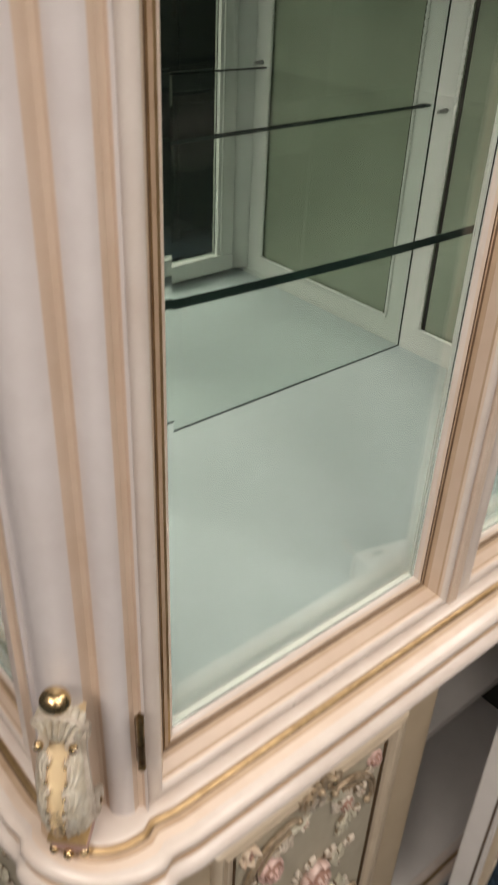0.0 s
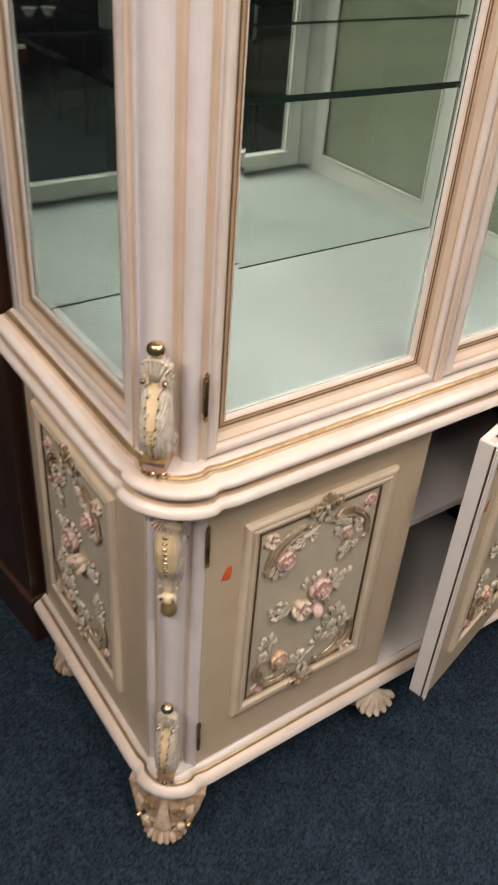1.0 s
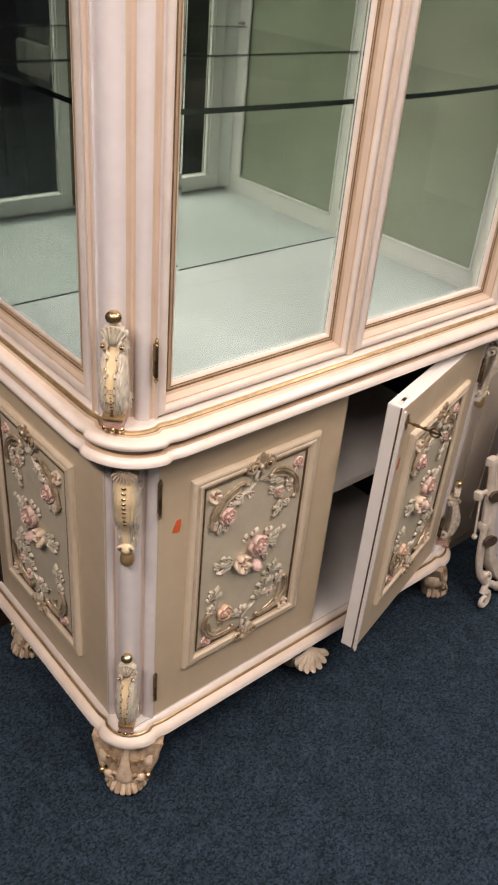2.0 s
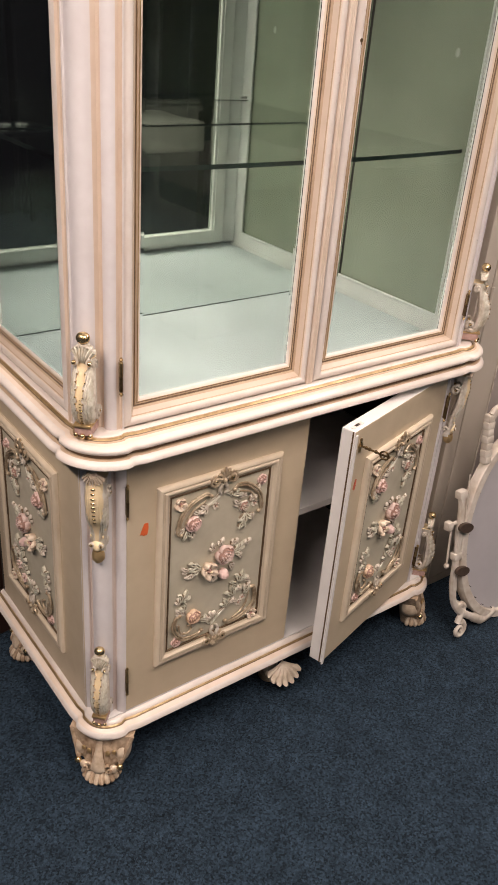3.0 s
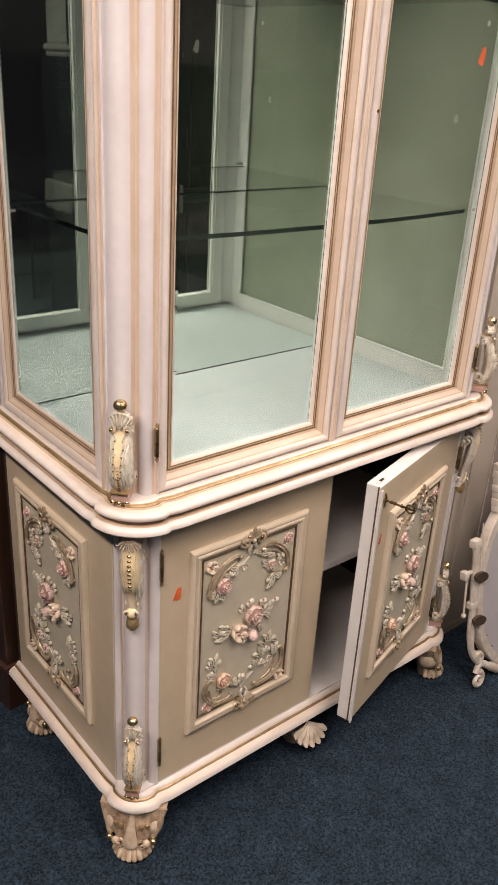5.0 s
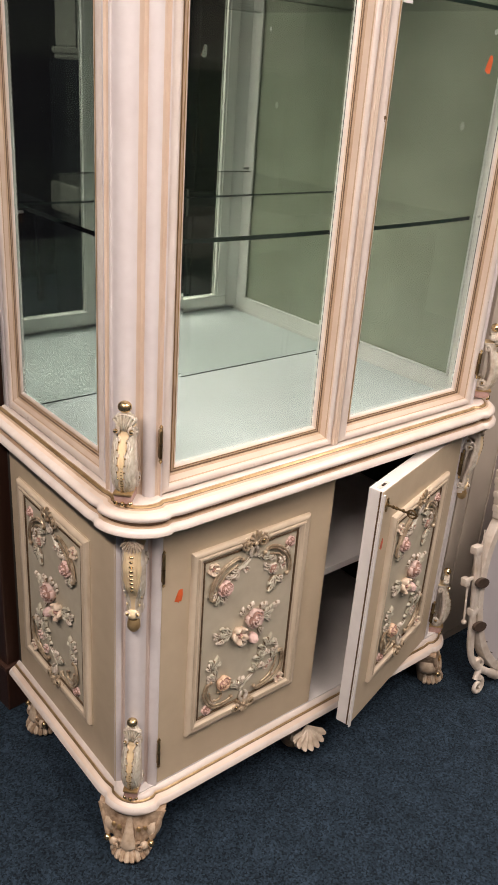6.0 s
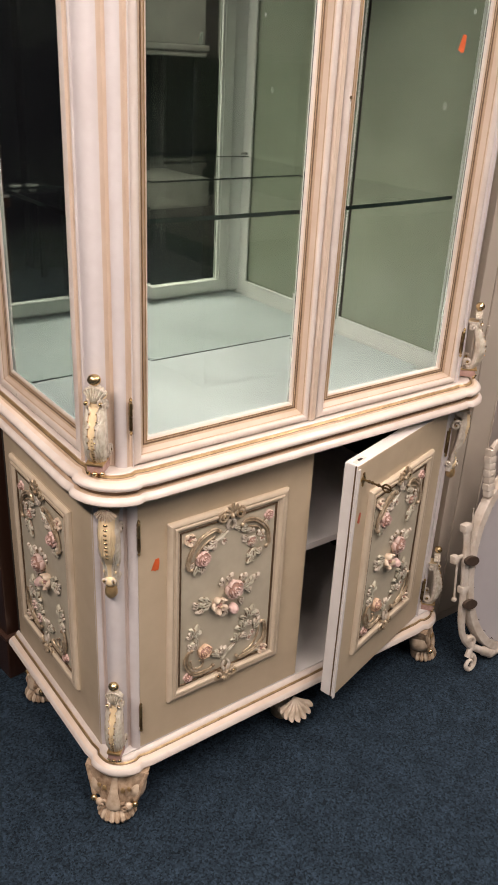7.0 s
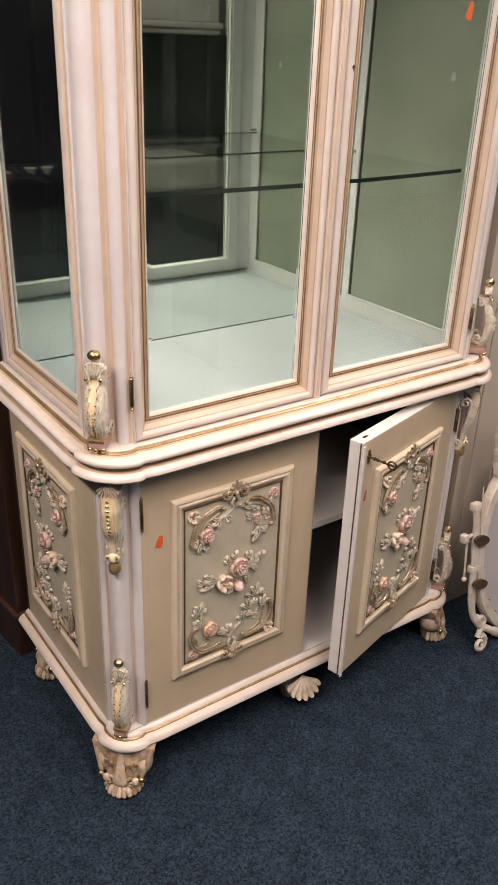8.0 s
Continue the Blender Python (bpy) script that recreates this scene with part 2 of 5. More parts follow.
def loft(bm, rings, closed=True, caps=False, mats=None):
    """Skin between rings of equally many points. mats: the material of each band."""
    vs = [[bm.verts.new(p) for p in r] for r in rings]
    n = len(vs[0])
    for k in range(len(vs) - 1):
        for i in range(n if closed else n - 1):
            f = bm.faces.new((vs[k][i], vs[k][(i + 1) % n], vs[k + 1][(i + 1) % n], vs[k + 1][i]))
            if mats:
                f.material_index = mats[k]
    if caps:
        bm.faces.new(vs[0][::-1])
        bm.faces.new(vs[-1])
    return vs


def prism(bm, profile, ends, mats=None):
    """A bar between two mitred ends: ends(p) gives a profile point's place at either end. mats: the material of each profile edge."""
    a = [bm.verts.new(ends(p)[0]) for p in profile]
    b = [bm.verts.new(ends(p)[1]) for p in profile]
    n = len(profile)
    for i in range(n):
        f = bm.faces.new((a[i], a[(i + 1) % n], b[(i + 1) % n], b[i]))
        if mats:
            f.material_index = mats[i]
    bm.faces.new(a[::-1])
    bm.faces.new(b)
    return bm


def moulded_frame(parent, names, x0, x1, z0, z1, profile, kinds, mats, move=None, skip=(), label="", wide=(1, 1, 1, 1)):
    """Four mitred members round an opening. profile: (inset, y) round the section; kinds: the material of each of its edges;
    wide: how much wider the left, right, bottom and top members are than the profile."""
    l, r, b, t = wide
    sides = {
        "bottom": lambda p: ((x0 + p[0] * l, p[1], z0 + p[0] * b), (x1 - p[0] * r, p[1], z0 + p[0] * b)),
        "top": lambda p: ((x0 + p[0] * l, p[1], z1 - p[0] * t), (x1 - p[0] * r, p[1], z1 - p[0] * t)),
        "left": lambda p: ((x0 + p[0] * l, p[1], z0 + p[0] * b), (x0 + p[0] * l, p[1], z1 - p[0] * t)),
        "right": lambda p: ((x1 - p[0] * r, p[1], z0 + p[0] * b), (x1 - p[0] * r, p[1], z1 - p[0] * t)),
    }
    made = []
    for side, ends in sides.items():
        if side in skip:
            continue
        bm = prism(bmesh.new(), profile, ends, kinds)
        if move:
            bm.transform(move)
        made.append(part(names[0] if side in ("bottom", "top") else names[1], bm, mats, parent, label, smooth=True))
    return made


def tube(bm, path, radii, sides=8, mat=0, flat=1.0, up=None):
    """A round bar along a path, its radius point by point."""
    path = [Vector(p) for p in path]
    rings = []
    for i, p in enumerate(path):
        d = (path[min(i + 1, len(path) - 1)] - path[max(i - 1, 0)]).normalized()
        ref = Vector(up) if up else Vector((0, 1, 0))
        if abs(d.dot(ref)) > 0.95:
            ref = Vector((1, 0, 0)) if abs(d.x) < 0.9 else Vector((0, 0, 1))
        s = d.cross(ref).normalized()
        t = s.cross(d).normalized()
        r = radii[i] if isinstance(radii, (list, tuple)) else radii
        rings.append([p + s * r * math.cos(a) + t * r * flat * math.sin(a) for a in (2 * math.pi * k / sides for k in range(sides))])
    n0 = len(bm.faces)
    loft(bm, rings, True, True)
    bm.faces.ensure_lookup_table()
    for f in bm.faces[n0:]:
        f.material_index = mat
    return bm


def ball(bm, centre, r, mat=0, squash=(1, 1, 1), u=12, v=8):
    got = bmesh.ops.create_uvsphere(bm, u_segments=u, v_segments=v, radius=r, matrix=Matrix.LocRotScale(centre, None, squash))
    for f in {f for w in got["verts"] for f in w.link_faces}:
        f.material_index = mat
    return bm


def smooth_path(points, steps=6):
    """A Catmull-Rom line through points."""
    p = [Vector(q) for q in points]
    p = [2 * p[0] - p[1]] + p + [2 * p[-1] - p[-2]]
    out = []
    for i in range(1, len(p) - 2):
        for k in range(steps):
            t = k / steps
            a, b, c, d = p[i - 1], p[i], p[i + 1], p[i + 2]
            out.append(0.5 * ((2 * b) + (c - a) * t + (2 * a - 5 * b + 4 * c - d) * t * t + (3 * b - a - 3 * c + d) * t ** 3))
    return out + [p[-2]]


# ---------------------------------------------------------------- the shop round it
def sheet(name, dims, mat, label, kind="structure", category=""):
    return tagged(block(name, dims, mat, None, "", 0), label, category or name.split("_")[0], kind=kind)


X0, X1, Y0, Y1 = -5.2, 4.4, -4.6, 1.5
sheet("floor", (X0, X1, Y0, Y1, -0.06, 0.0), CARPET, "dark navy blue short pile carpet floor")
sheet("ceiling", (X0, X1, Y0, Y1, CEILING, CEILING + 0.1), CEILING_TILE, "pale board ceiling with light panels")
sheet("wall_north", (X0, X1, Y1, Y1 + 0.12, -0.06, CEILING), UNLIT_WALL, "plain shop wall, coloured dark as unlit")
sheet("wall_south", (X0, X1, Y0 - 0.12, Y0, -0.06, CEILING), UNLIT_WALL, "plain shop wall, coloured dark as unlit")
sheet("wall_west", (X0 - 0.12, X0, Y0, Y1, -0.06, CEILING), UNLIT_WALL, "plain shop wall, coloured dark as unlit")
sheet("wall_east", (X1, X1 + 0.12, Y0, Y1, -0.06, CEILING), UNLIT_WALL, "plain shop wall, coloured dark as unlit")


def ceiling_light(x, y, hx, hy, watts):
    t = thing("ceiling_light", (x, y, CEILING - 0.05), "unseen narrow white ceiling tube light", "ceiling light", "ceiling lights")
    moulded_frame(t, ("rim", "rim"), x - hx - 0.03, x + hx + 0.03, y - hy - 0.03, y + hy + 0.03,
                  [(0, CEILING - 0.001), (0, CEILING - 0.05), (0.03, CEILING - 0.05), (0.03, CEILING - 0.001)], None, INSIDE,
                  Matrix(((1, 0, 0, 0), (0, 0, 1, 0), (0, 1, 0, 0), (0, 0, 0, 1))))
    block("diffuser", (x - hx, x + hx, y - hy, y + hy, CEILING - 0.03, CEILING - 0.02), LAMP, t, "glowing white diffuser", 0)
    lamp = bpy.data.lights.new("panel_glow", "AREA")
    lamp.shape, lamp.size, lamp.size_y, lamp.energy, lamp.color = "RECTANGLE", 2 * hx, 2 * hy, watts, (1.0, 0.83, 0.755)
    ob = new("panel_glow", lamp)
    ob.matrix_basis = pose(x, y, CEILING - 0.035)


for p in PANELS:
    ceiling_light(*p)


# ---------------------------------------------------------------- the cabinet: shared shapes
MID = 0.5265          # middle of the front
XL, XR = 0.005, 1.048  # side faces
FRONT, BACK = 0.010, 0.562
PLAIN = Matrix.Identity(4)
CORNERS = ((PLAIN, 1), (Matrix.Translation((2 * MID, 0, 0)) @ Matrix.Diagonal((-1, 1, 1, 1)), -1))


def outline(d, z):
    """The plan of a ledge that stands out by d: straight runs, a shallow dip and a sharp step out to a round lobe at each front corner."""
    y, x, r = FRONT - d, XL - d, 0.0498 + d
    n = 2.3 - 0.45 * min(1, max(0, d - 0.01) / 0.03)
    half = [(0.090, y), (0.081, y + 0.0012), (0.071, y + 0.0030), (0.0645, y + 0.0034), (0.0600, y + 0.0012), (0.0555, y - 0.0012)]
    for k in range(17):
        a = math.pi / 2 * k / 16
        half.append((0.053 - r * math.sin(a) ** (2 / n), 0.058 - r * math.cos(a) ** (2 / n)))
    half += [(x - 0.0012, 0.0605), (x + 0.0012, 0.0650), (x + 0.0034, 0.0695), (x + 0.0030, 0.076), (x + 0.0012, 0.086), (x, 0.095), (x, BACK)]
    ring = half + [(2 * MID - px, py) for px, py in reversed(half)]
    return [(px, py, z) for px, py in ring]


def ledge(name, parent, profile, mats, label=""):
    """A moulding that runs round the plan. profile: (stand-out, height, material of the band above)."""
    bm = bmesh.new()
    loft(bm, [outline(d, z) for d, z, _ in profile], True, True, [k for _, _, k in profile])
    return part(name, bm, mats, parent, label, smooth=True)


def corner_matrix(x=0.035, y=0.0405):
    """Local frame on the chamfer: x along it to the right, -y outward, z up."""
    c = math.sqrt(0.5)
    return Matrix(((c, c, 0, x), (-c, c, 0, y), (0, 0, 1, 0), (0, 0, 0, 1)))


COLUMN = [(-0.047, -0.001, 0), (-0.042, -0.0030, 0), (-0.036, -0.0028, 0), (-0.032, -0.001, 1), (-0.029, 0.0030, 1), (-0.025, 0.0025, 1), (-0.023, -0.003, 0),
          (-0.0205, -0.0080, 0), (-0.016, -0.0130, 0), (-0.009, -0.0165, 0), (-0.002, -0.0178, 0), (0.006, -0.0165, 0), (0.012, -0.0130, 0), (0.0165, -0.0080, 0),
          (0.019, -0.003, 1), (0.0205, 0.0020, 1), (0.024, 0.0028, 1), (0.027, -0.001, 0), (0.031, -0.0032, 0), (0.040, -0.0038, 0), (0.047, -0.001, 0),
          (0.040, 0.020, 2), (-0.040, 0.020, 0)]


def column(parent, z0, z1, m, mats, label, section=COLUMN):
    bm = prism(bmesh.new(), [(x, y) for x, y, _ in section], lambda p: ((p[0], p[1], z0), (p[0], p[1], z1)), [k for _, _, k in section])
    bm.transform(m)
    return part("corner_column", bm, mats, parent, label, smooth=True)


# ---------------------------------------------------------------- carved pieces
def bloom(name, r, rows, n, height, reach, mats, kinds):
    """A one-piece blossom: height(q, a) above its ground and reach(a) from its heart; faces -y."""
    bm = bmesh.new()
    rings = []
    for i in range(rows + 1):
        q = i / rows
        rings.append([(r * max(q, 0.01) * reach(a) * math.cos(a), -r * height(q, a), r * max(q, 0.01) * reach(a) * math.sin(a)) for a in (2 * math.pi * j / n for j in range(n))])
    rings.append([(x * 0.9, 0.002, z * 0.9) for x, y, z in rings[-1]])
    loft(bm, rings, True, True)
    bm.faces.ensure_lookup_table()
    for i in range(rows):
        for j in range(n):
            bm.faces[i * n + j].material_index = kinds((i + 0.5) / rows, 2 * math.pi * (j + 0.5) / n)
    bmesh.ops.recalc_face_normals(bm, faces=bm.faces)
    for f in bm.faces:
        f.smooth = True
    me = bpy.data.meshes.new(name)
    bm.to_mesh(me)
    bm.free()
    for m in mats:
        me.materials.append(m)
    return me


def rose_mesh(name, r, mat, seed, petals=5):
    """A carved rose: a heart wound in a spiral of thin-edged petals, and open overlapping petals round it."""
    turn = random.Random(seed).random() * 6.28
    def wound(q, a):
        return (q / 0.74 * 2.8 - (a + turn) / (2 * math.pi)) % 1.0
    def lap(a):
        return ((a - turn) * petals / (2 * math.pi)) % 1.0
    def height(q, a):
        if q < 0.74:
            return 0.40 + 0.20 * math.cos(q * 2.0) + 0.20 * wound(q, a) ** 2.0 - 0.10 * (q < 0.08)
        s = (q - 0.74) / 0.26
        return 0.18 + 0.26 * math.sin(math.pi * (0.12 + 0.62 * s)) * (0.55 + 0.45 * lap(a)) - (0.20 if q > 0.97 else 0)
    # kind 1 paints shade behind each petal crest and at overlaps
    def kinds(q, a):
        if q < 0.74:
            return 1 if wound(q, a) < 0.28 else 0
        return 1 if q < 0.79 or lap(a) < 0.09 else 0
    return bloom(name, r, 26, 60, height, lambda a: 0.80 + 0.20 * math.sin(math.pi * lap(a)) ** 0.7, (mat, ROSE_SHADE), kinds)


def lobe(bm, x, z, angle, length, width, bow, high, mat=0, shade=1):
    """One plump carved leaf lobe in relief from (x, z): a creased blade whose edges run down to the ground and whose tip curls up; faces -y."""
    cols = (-1.0, -0.82, -0.5, -0.16, 0.0, 0.16, 0.5, 0.82, 1.0)
    n, rings = 10, []
    for i in range(n + 1):
        t = i / n
        a = angle + bow * t * t
        w = width * 0.50 * max(0.05, 1 - abs((t - 0.58) / 0.60 if t < 0.58 else (t - 0.58) / 0.43) ** 2.2) ** 0.55
        ridge = high * (0.45 + 0.80 * math.sin(math.pi * (0.10 + 0.70 * t)) + 0.10 * t)
        row = []
        for u in cols:
            q = abs(u)
            y = ridge * (1 + 0.16 * math.sin(11 * t + 2 * u)) * ((1 - q ** 2.4) ** 0.7 * (0.75 + 0.50 * q) - 0.34 * math.exp(-(q / 0.20) ** 2))
            row.append((x - w * u * math.sin(a), -max(0.0002, y), z + w * u * math.cos(a)))
        rings.append(row)
        x, z = x + length / n * math.cos(a), z + length / n * math.sin(a)
    rings.append([(x, -0.0002, z)] * len(cols))
    vs = [[bm.verts.new(p) for p in r] for r in rings]
    for k in range(n + 1):
        for i in range(len(cols) - 1):
            f = bm.faces.new((vs[k][i], vs[k][i + 1], vs[k + 1][i + 1], vs[k + 1][i]))
            f.smooth = True
            # crease and low edges take the dark colour: glaze and painted shade
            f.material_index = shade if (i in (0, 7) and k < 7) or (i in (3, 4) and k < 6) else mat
    return bm


def leaf_mesh(name, length, width, mat, bow, lobes):
    """A carved acanthus sprig along +x: lobes fan out on either side of a middle one. lobes: start, turn and size of each."""
    bm = bmesh.new()
    for start, turn, size in lobes:
        lobe(bm, length * start * 0.9, 0.0, turn, length * size, width * (0.55 + 0.45 * size), bow + (0.7 if turn > 0.1 else -0.7 if turn < 0 else 0.0), width * (0.30 + 0.12 * size))
    me = bpy.data.meshes.new(name)
    bmesh.ops.remove_doubles(bm, verts=bm.verts, dist=1e-6)
    bm.to_mesh(me)
    bm.free()
    me.materials.append(mat)
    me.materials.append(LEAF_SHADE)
    return me


def flower_mesh(name, r, mat, heart, petals=5, turn=0.0):
    """An open flower: rounded cupped petals round a small heart."""
    def seam(a):
        return abs(math.cos(petals / 2 * (a + turn)))
    def height(q, a):
        if q < 0.20:
            return 0.62 - 2.5 * q * q
        cup = 0.24 + 0.36 * ((q - 0.20) / 0.80) ** 1.2 + 0.10 * math.sin(petals * (a + turn) + 0.6)
        return cup * (1 - 0.38 * (1 - seam(a)) ** 4) * (1 if q < 0.93 else 0.70)
    # kind 2 darkens petal seams and the ring round the heart as shade
    return bloom(name, r, 12, 60, height, lambda a: 0.70 + 0.30 * seam(a) ** 0.6, (mat, heart, ROSE_SHADE),
                 lambda q, a: 1 if q < 0.20 else 2 if seam(a) < 0.16 or 0.20 < q < 0.30 else 0)


def bud_mesh(name, r, mat):
    """A closed round bud with one wrapped petal."""
    def height(q, a):
        return 0.25 + 0.95 * math.sqrt(max(0.0, 1 - q * q)) + 0.10 * (1 if (a + 4 * q) % 6.283 < 3.0 else 0)
    return bloom(name, r, 12, 40, height, lambda a: 1.0, (mat,), lambda q, a: 0)


def ribbon(points, width):
    """A long fluted leaf that swells along its path, in high relief."""
    path = smooth_path([(p[0], 0, p[1]) for p in points], 6)
    n = len(path) - 1
    bm = bmesh.new()
    rings = []
    cols = [k / 6 - 1 for k in range(13)]
    for k, p in enumerate(path):
        t = k / n
        d = (path[min(k + 1, n)] - path[max(k - 1, 0)]).normalized()
        w = width * 0.5 * (0.35 + 0.65 * math.sin(math.pi * (0.15 + 0.75 * t)) ** 1.5) * (1 + 0.22 * math.cos(2 * math.pi * 4 * t))
        row = []
        for u in cols:
            y = 0.0030 + width * (0.36 * (1 - u * u) ** 0.6 + 0.13 * math.cos(3 * math.pi * u + 9 * t)) * math.sin(math.pi * (0.12 + 0.80 * t))
            row.append((p.x + d.z * w * u, -y, p.z - d.x * w * u))
        rings.append(row + [(row[-1][0], 0.0, row[-1][2]), (row[0][0], 0.0, row[0][2])])
    loft(bm, rings, True, True)
    bm.faces.ensure_lookup_table()
    m = len(cols) + 2
    # flutes and flanks darkened with the same glaze and shade
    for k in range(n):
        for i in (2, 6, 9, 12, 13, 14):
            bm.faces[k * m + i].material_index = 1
    return bm


# rubbed glaze together with the shade of the leaves' creases
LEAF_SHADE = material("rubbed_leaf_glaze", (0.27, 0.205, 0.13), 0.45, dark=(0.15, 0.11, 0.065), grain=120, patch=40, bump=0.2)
ROSES = {
    "big": rose_mesh("rose", 0.0245, ROSE_MAUVE, 1), "cream": flower_mesh("rose", 0.0215, ROSE_CREAM, CARVED_YELLOW, 5, 0.4), "bud": bud_mesh("rose_bud", 0.0125, ROSE_PINK),
    "pink": rose_mesh("rose", 0.0190, ROSE_PINK, 4), "peach": rose_mesh("rose", 0.0190, ROSE_PEACH, 5), "small_pink": rose_mesh("rose", 0.0135, ROSE_PINK, 6),
    "small_cream": flower_mesh("rose", 0.015, ROSE_CREAM, CARVED_YELLOW, 5, 1.1), "tiny": flower_mesh("blossom", 0.0085, CARVED_WHITE, ROSE_CREAM, 5, 0.2),
    "white": rose_mesh("rose", 0.0145, CARVED_WHITE, 9), "daisy": flower_mesh("blossom", 0.012, ROSE_MAUVE, ROSE_CREAM, 6, 0.5),
}
FULL = ((0.0, 0.0, 1.0), (0.02, 0.55, 0.80), (0.04, -0.58, 0.74))
SLIM = ((0.0, 0.0, 1.0), (0.05, 0.62, 0.72))
LEAVES = [leaf_mesh("leaf", 0.034, 0.0135, CARVED_GREEN, 0.5, FULL), leaf_mesh("leaf", 0.030, 0.0130, CARVED_WHITE, -0.6, FULL),
          leaf_mesh("leaf", 0.027, 0.0120, CARVED_GREEN, 0.9, SLIM), leaf_mesh("leaf", 0.022, 0.0110, CARVED_WHITE, -1.0, SLIM)]
# roses: kind, x, z from the panel's middle
ROSE_PLACES = [("big", 0.014, 0.016), ("cream", -0.026, -0.012), ("bud", 0.013, -0.036), ("pink", -0.072, 0.125), ("peach", -0.060, -0.128),
               ("small_pink", 0.105, 0.178), ("small_pink", -0.101, -0.187), ("small_cream", -0.103, 0.180), ("small_cream", 0.107, -0.193),
               ("white", 0.061, 0.124), ("tiny", 0.090, 0.122), ("tiny", -0.014, 0.148), ("tiny", 0.078, -0.134), ("tiny", 0.068, -0.146)]
SIDE_ROSES = [p for p in ROSE_PLACES if p[0] != "peach"] + [("daisy", 0.075, -0.142), ("daisy", 0.048, -0.166), ("tiny", 0.094, -0.118)]
# leaves: kind, x, z of the stalk, angle
LEAF_PLACES = [(3, 0.004, 0.038, 86), (3, -0.010, 0.034, 125), (0, 0.036, 0.010, 8), (2, 0.050, 0.010, 42), (3, 0.048, 0.002, -32), (3, 0.072, 0.016, 60), (3, 0.034, 0.030, 50),
               (0, -0.044, -0.002, 168), (2, -0.056, 0.004, 128), (3, -0.066, -0.006, 214), (3, -0.076, 0.004, 160), (3, -0.004, -0.034, 240), (3, 0.030, -0.020, -50),
               (1, -0.036, 0.158, 215), (3, -0.052, 0.146, 175), (2, -0.084, 0.112, 240), (3, -0.074, 0.106, 282), (3, -0.092, 0.120, 205),
               (2, 0.026, 0.164, -12), (3, 0.044, 0.152, 20), (0, 0.064, 0.108, 266), (3, 0.074, 0.100, -48), (2, 0.062, 0.090, 232), (3, 0.074, 0.134, 40), (3, 0.050, 0.136, 160),
               (0, -0.094, -0.078, 56), (3, -0.094, -0.080, 118), (2, -0.084, -0.108, 78), (3, -0.088, -0.108, 152), (3, -0.080, -0.116, 120),
               (2, -0.042, -0.148, -28), (3, -0.030, -0.158, 30), (3, -0.008, -0.160, 82), (3, -0.004, -0.156, 128),
               (2, 0.028, -0.142, 84), (3, 0.038, -0.132, 8), (0, 0.046, -0.116, 96), (3, 0.052, -0.104, 20), (2, 0.058, -0.090, 128), (0, 0.060, -0.082, 62), (3, 0.074, -0.080, -10),
               (2, 0.078, -0.122, 34), (3, 0.086, -0.112, 80),
               (3, 0.100, 0.172, 225), (3, -0.096, -0.180, 40), (3, 0.100, -0.186, 140), (3, -0.098, 0.172, -50)]
# scrolls: points of a line, thickness at its middle
SCROLLS = [([(-0.030, 0.180), (-0.044, 0.188), (-0.077, 0.176), (-0.101, 0.149), (-0.109, 0.114), (-0.101, 0.106)], 0.0050),
           ([(0.030, 0.178), (0.040, 0.186), (0.066, 0.180), (0.097, 0.150), (0.107, 0.112), (0.099, 0.102)], 0.0050),
           ([(-0.096, -0.112), (-0.106, -0.118), (-0.110, -0.146), (-0.088, -0.181), (-0.050, -0.186), (-0.036, -0.178)], 0.0054),
           ([(0.098, -0.108), (0.108, -0.115), (0.109, -0.158), (0.078, -0.182), (0.040, -0.189), (0.030, -0.180)], 0.0054),
           ([(-0.098, -0.140), (-0.090, -0.165), (-0.070, -0.168), (-0.064, -0.155), (-0.074, -0.148)], 0.0028),
           ([(0.050, -0.178), (0.072, -0.168), (0.088, -0.145), (0.092, -0.120)], 0.0026),
           ([(0.044, 0.170), (0.072, 0.160), (0.088, 0.136)], 0.0024), ([(-0.044, 0.172), (-0.072, 0.158), (-0.090, 0.134)], 0.0024)]


# long leaves of the garlands: points, width
RIBBONS = [([(0.000, 0.182), (-0.012, 0.170), (-0.034, 0.156), (-0.060, 0.142)], 0.012), ([(0.006, 0.178), (0.024, 0.168), (0.048, 0.152)], 0.010),
           ([(-0.008, -0.180), (0.008, -0.158), (0.034, -0.136), (0.050, -0.108), (0.064, -0.074)], 0.011), ([(-0.006, -0.176), (-0.022, -0.162), (-0.044, -0.146)], 0.010),
           ([(-0.080, -0.066), (-0.086, -0.088), (-0.084, -0.112)], 0.009)]


def spiral(cx, cz, r, turns, start, hand=1, y=-0.006, steps=18):
    return [(cx + r * (1 - 0.82 * k / steps) * math.cos(start + hand * turns * 2 * math.pi * k / steps), y - 0.006 * k / steps,
             cz + r * (1 - 0.82 * k / steps) * math.sin(start + hand * turns * 2 * math.pi * k / steps)) for k in range(steps + 1)]


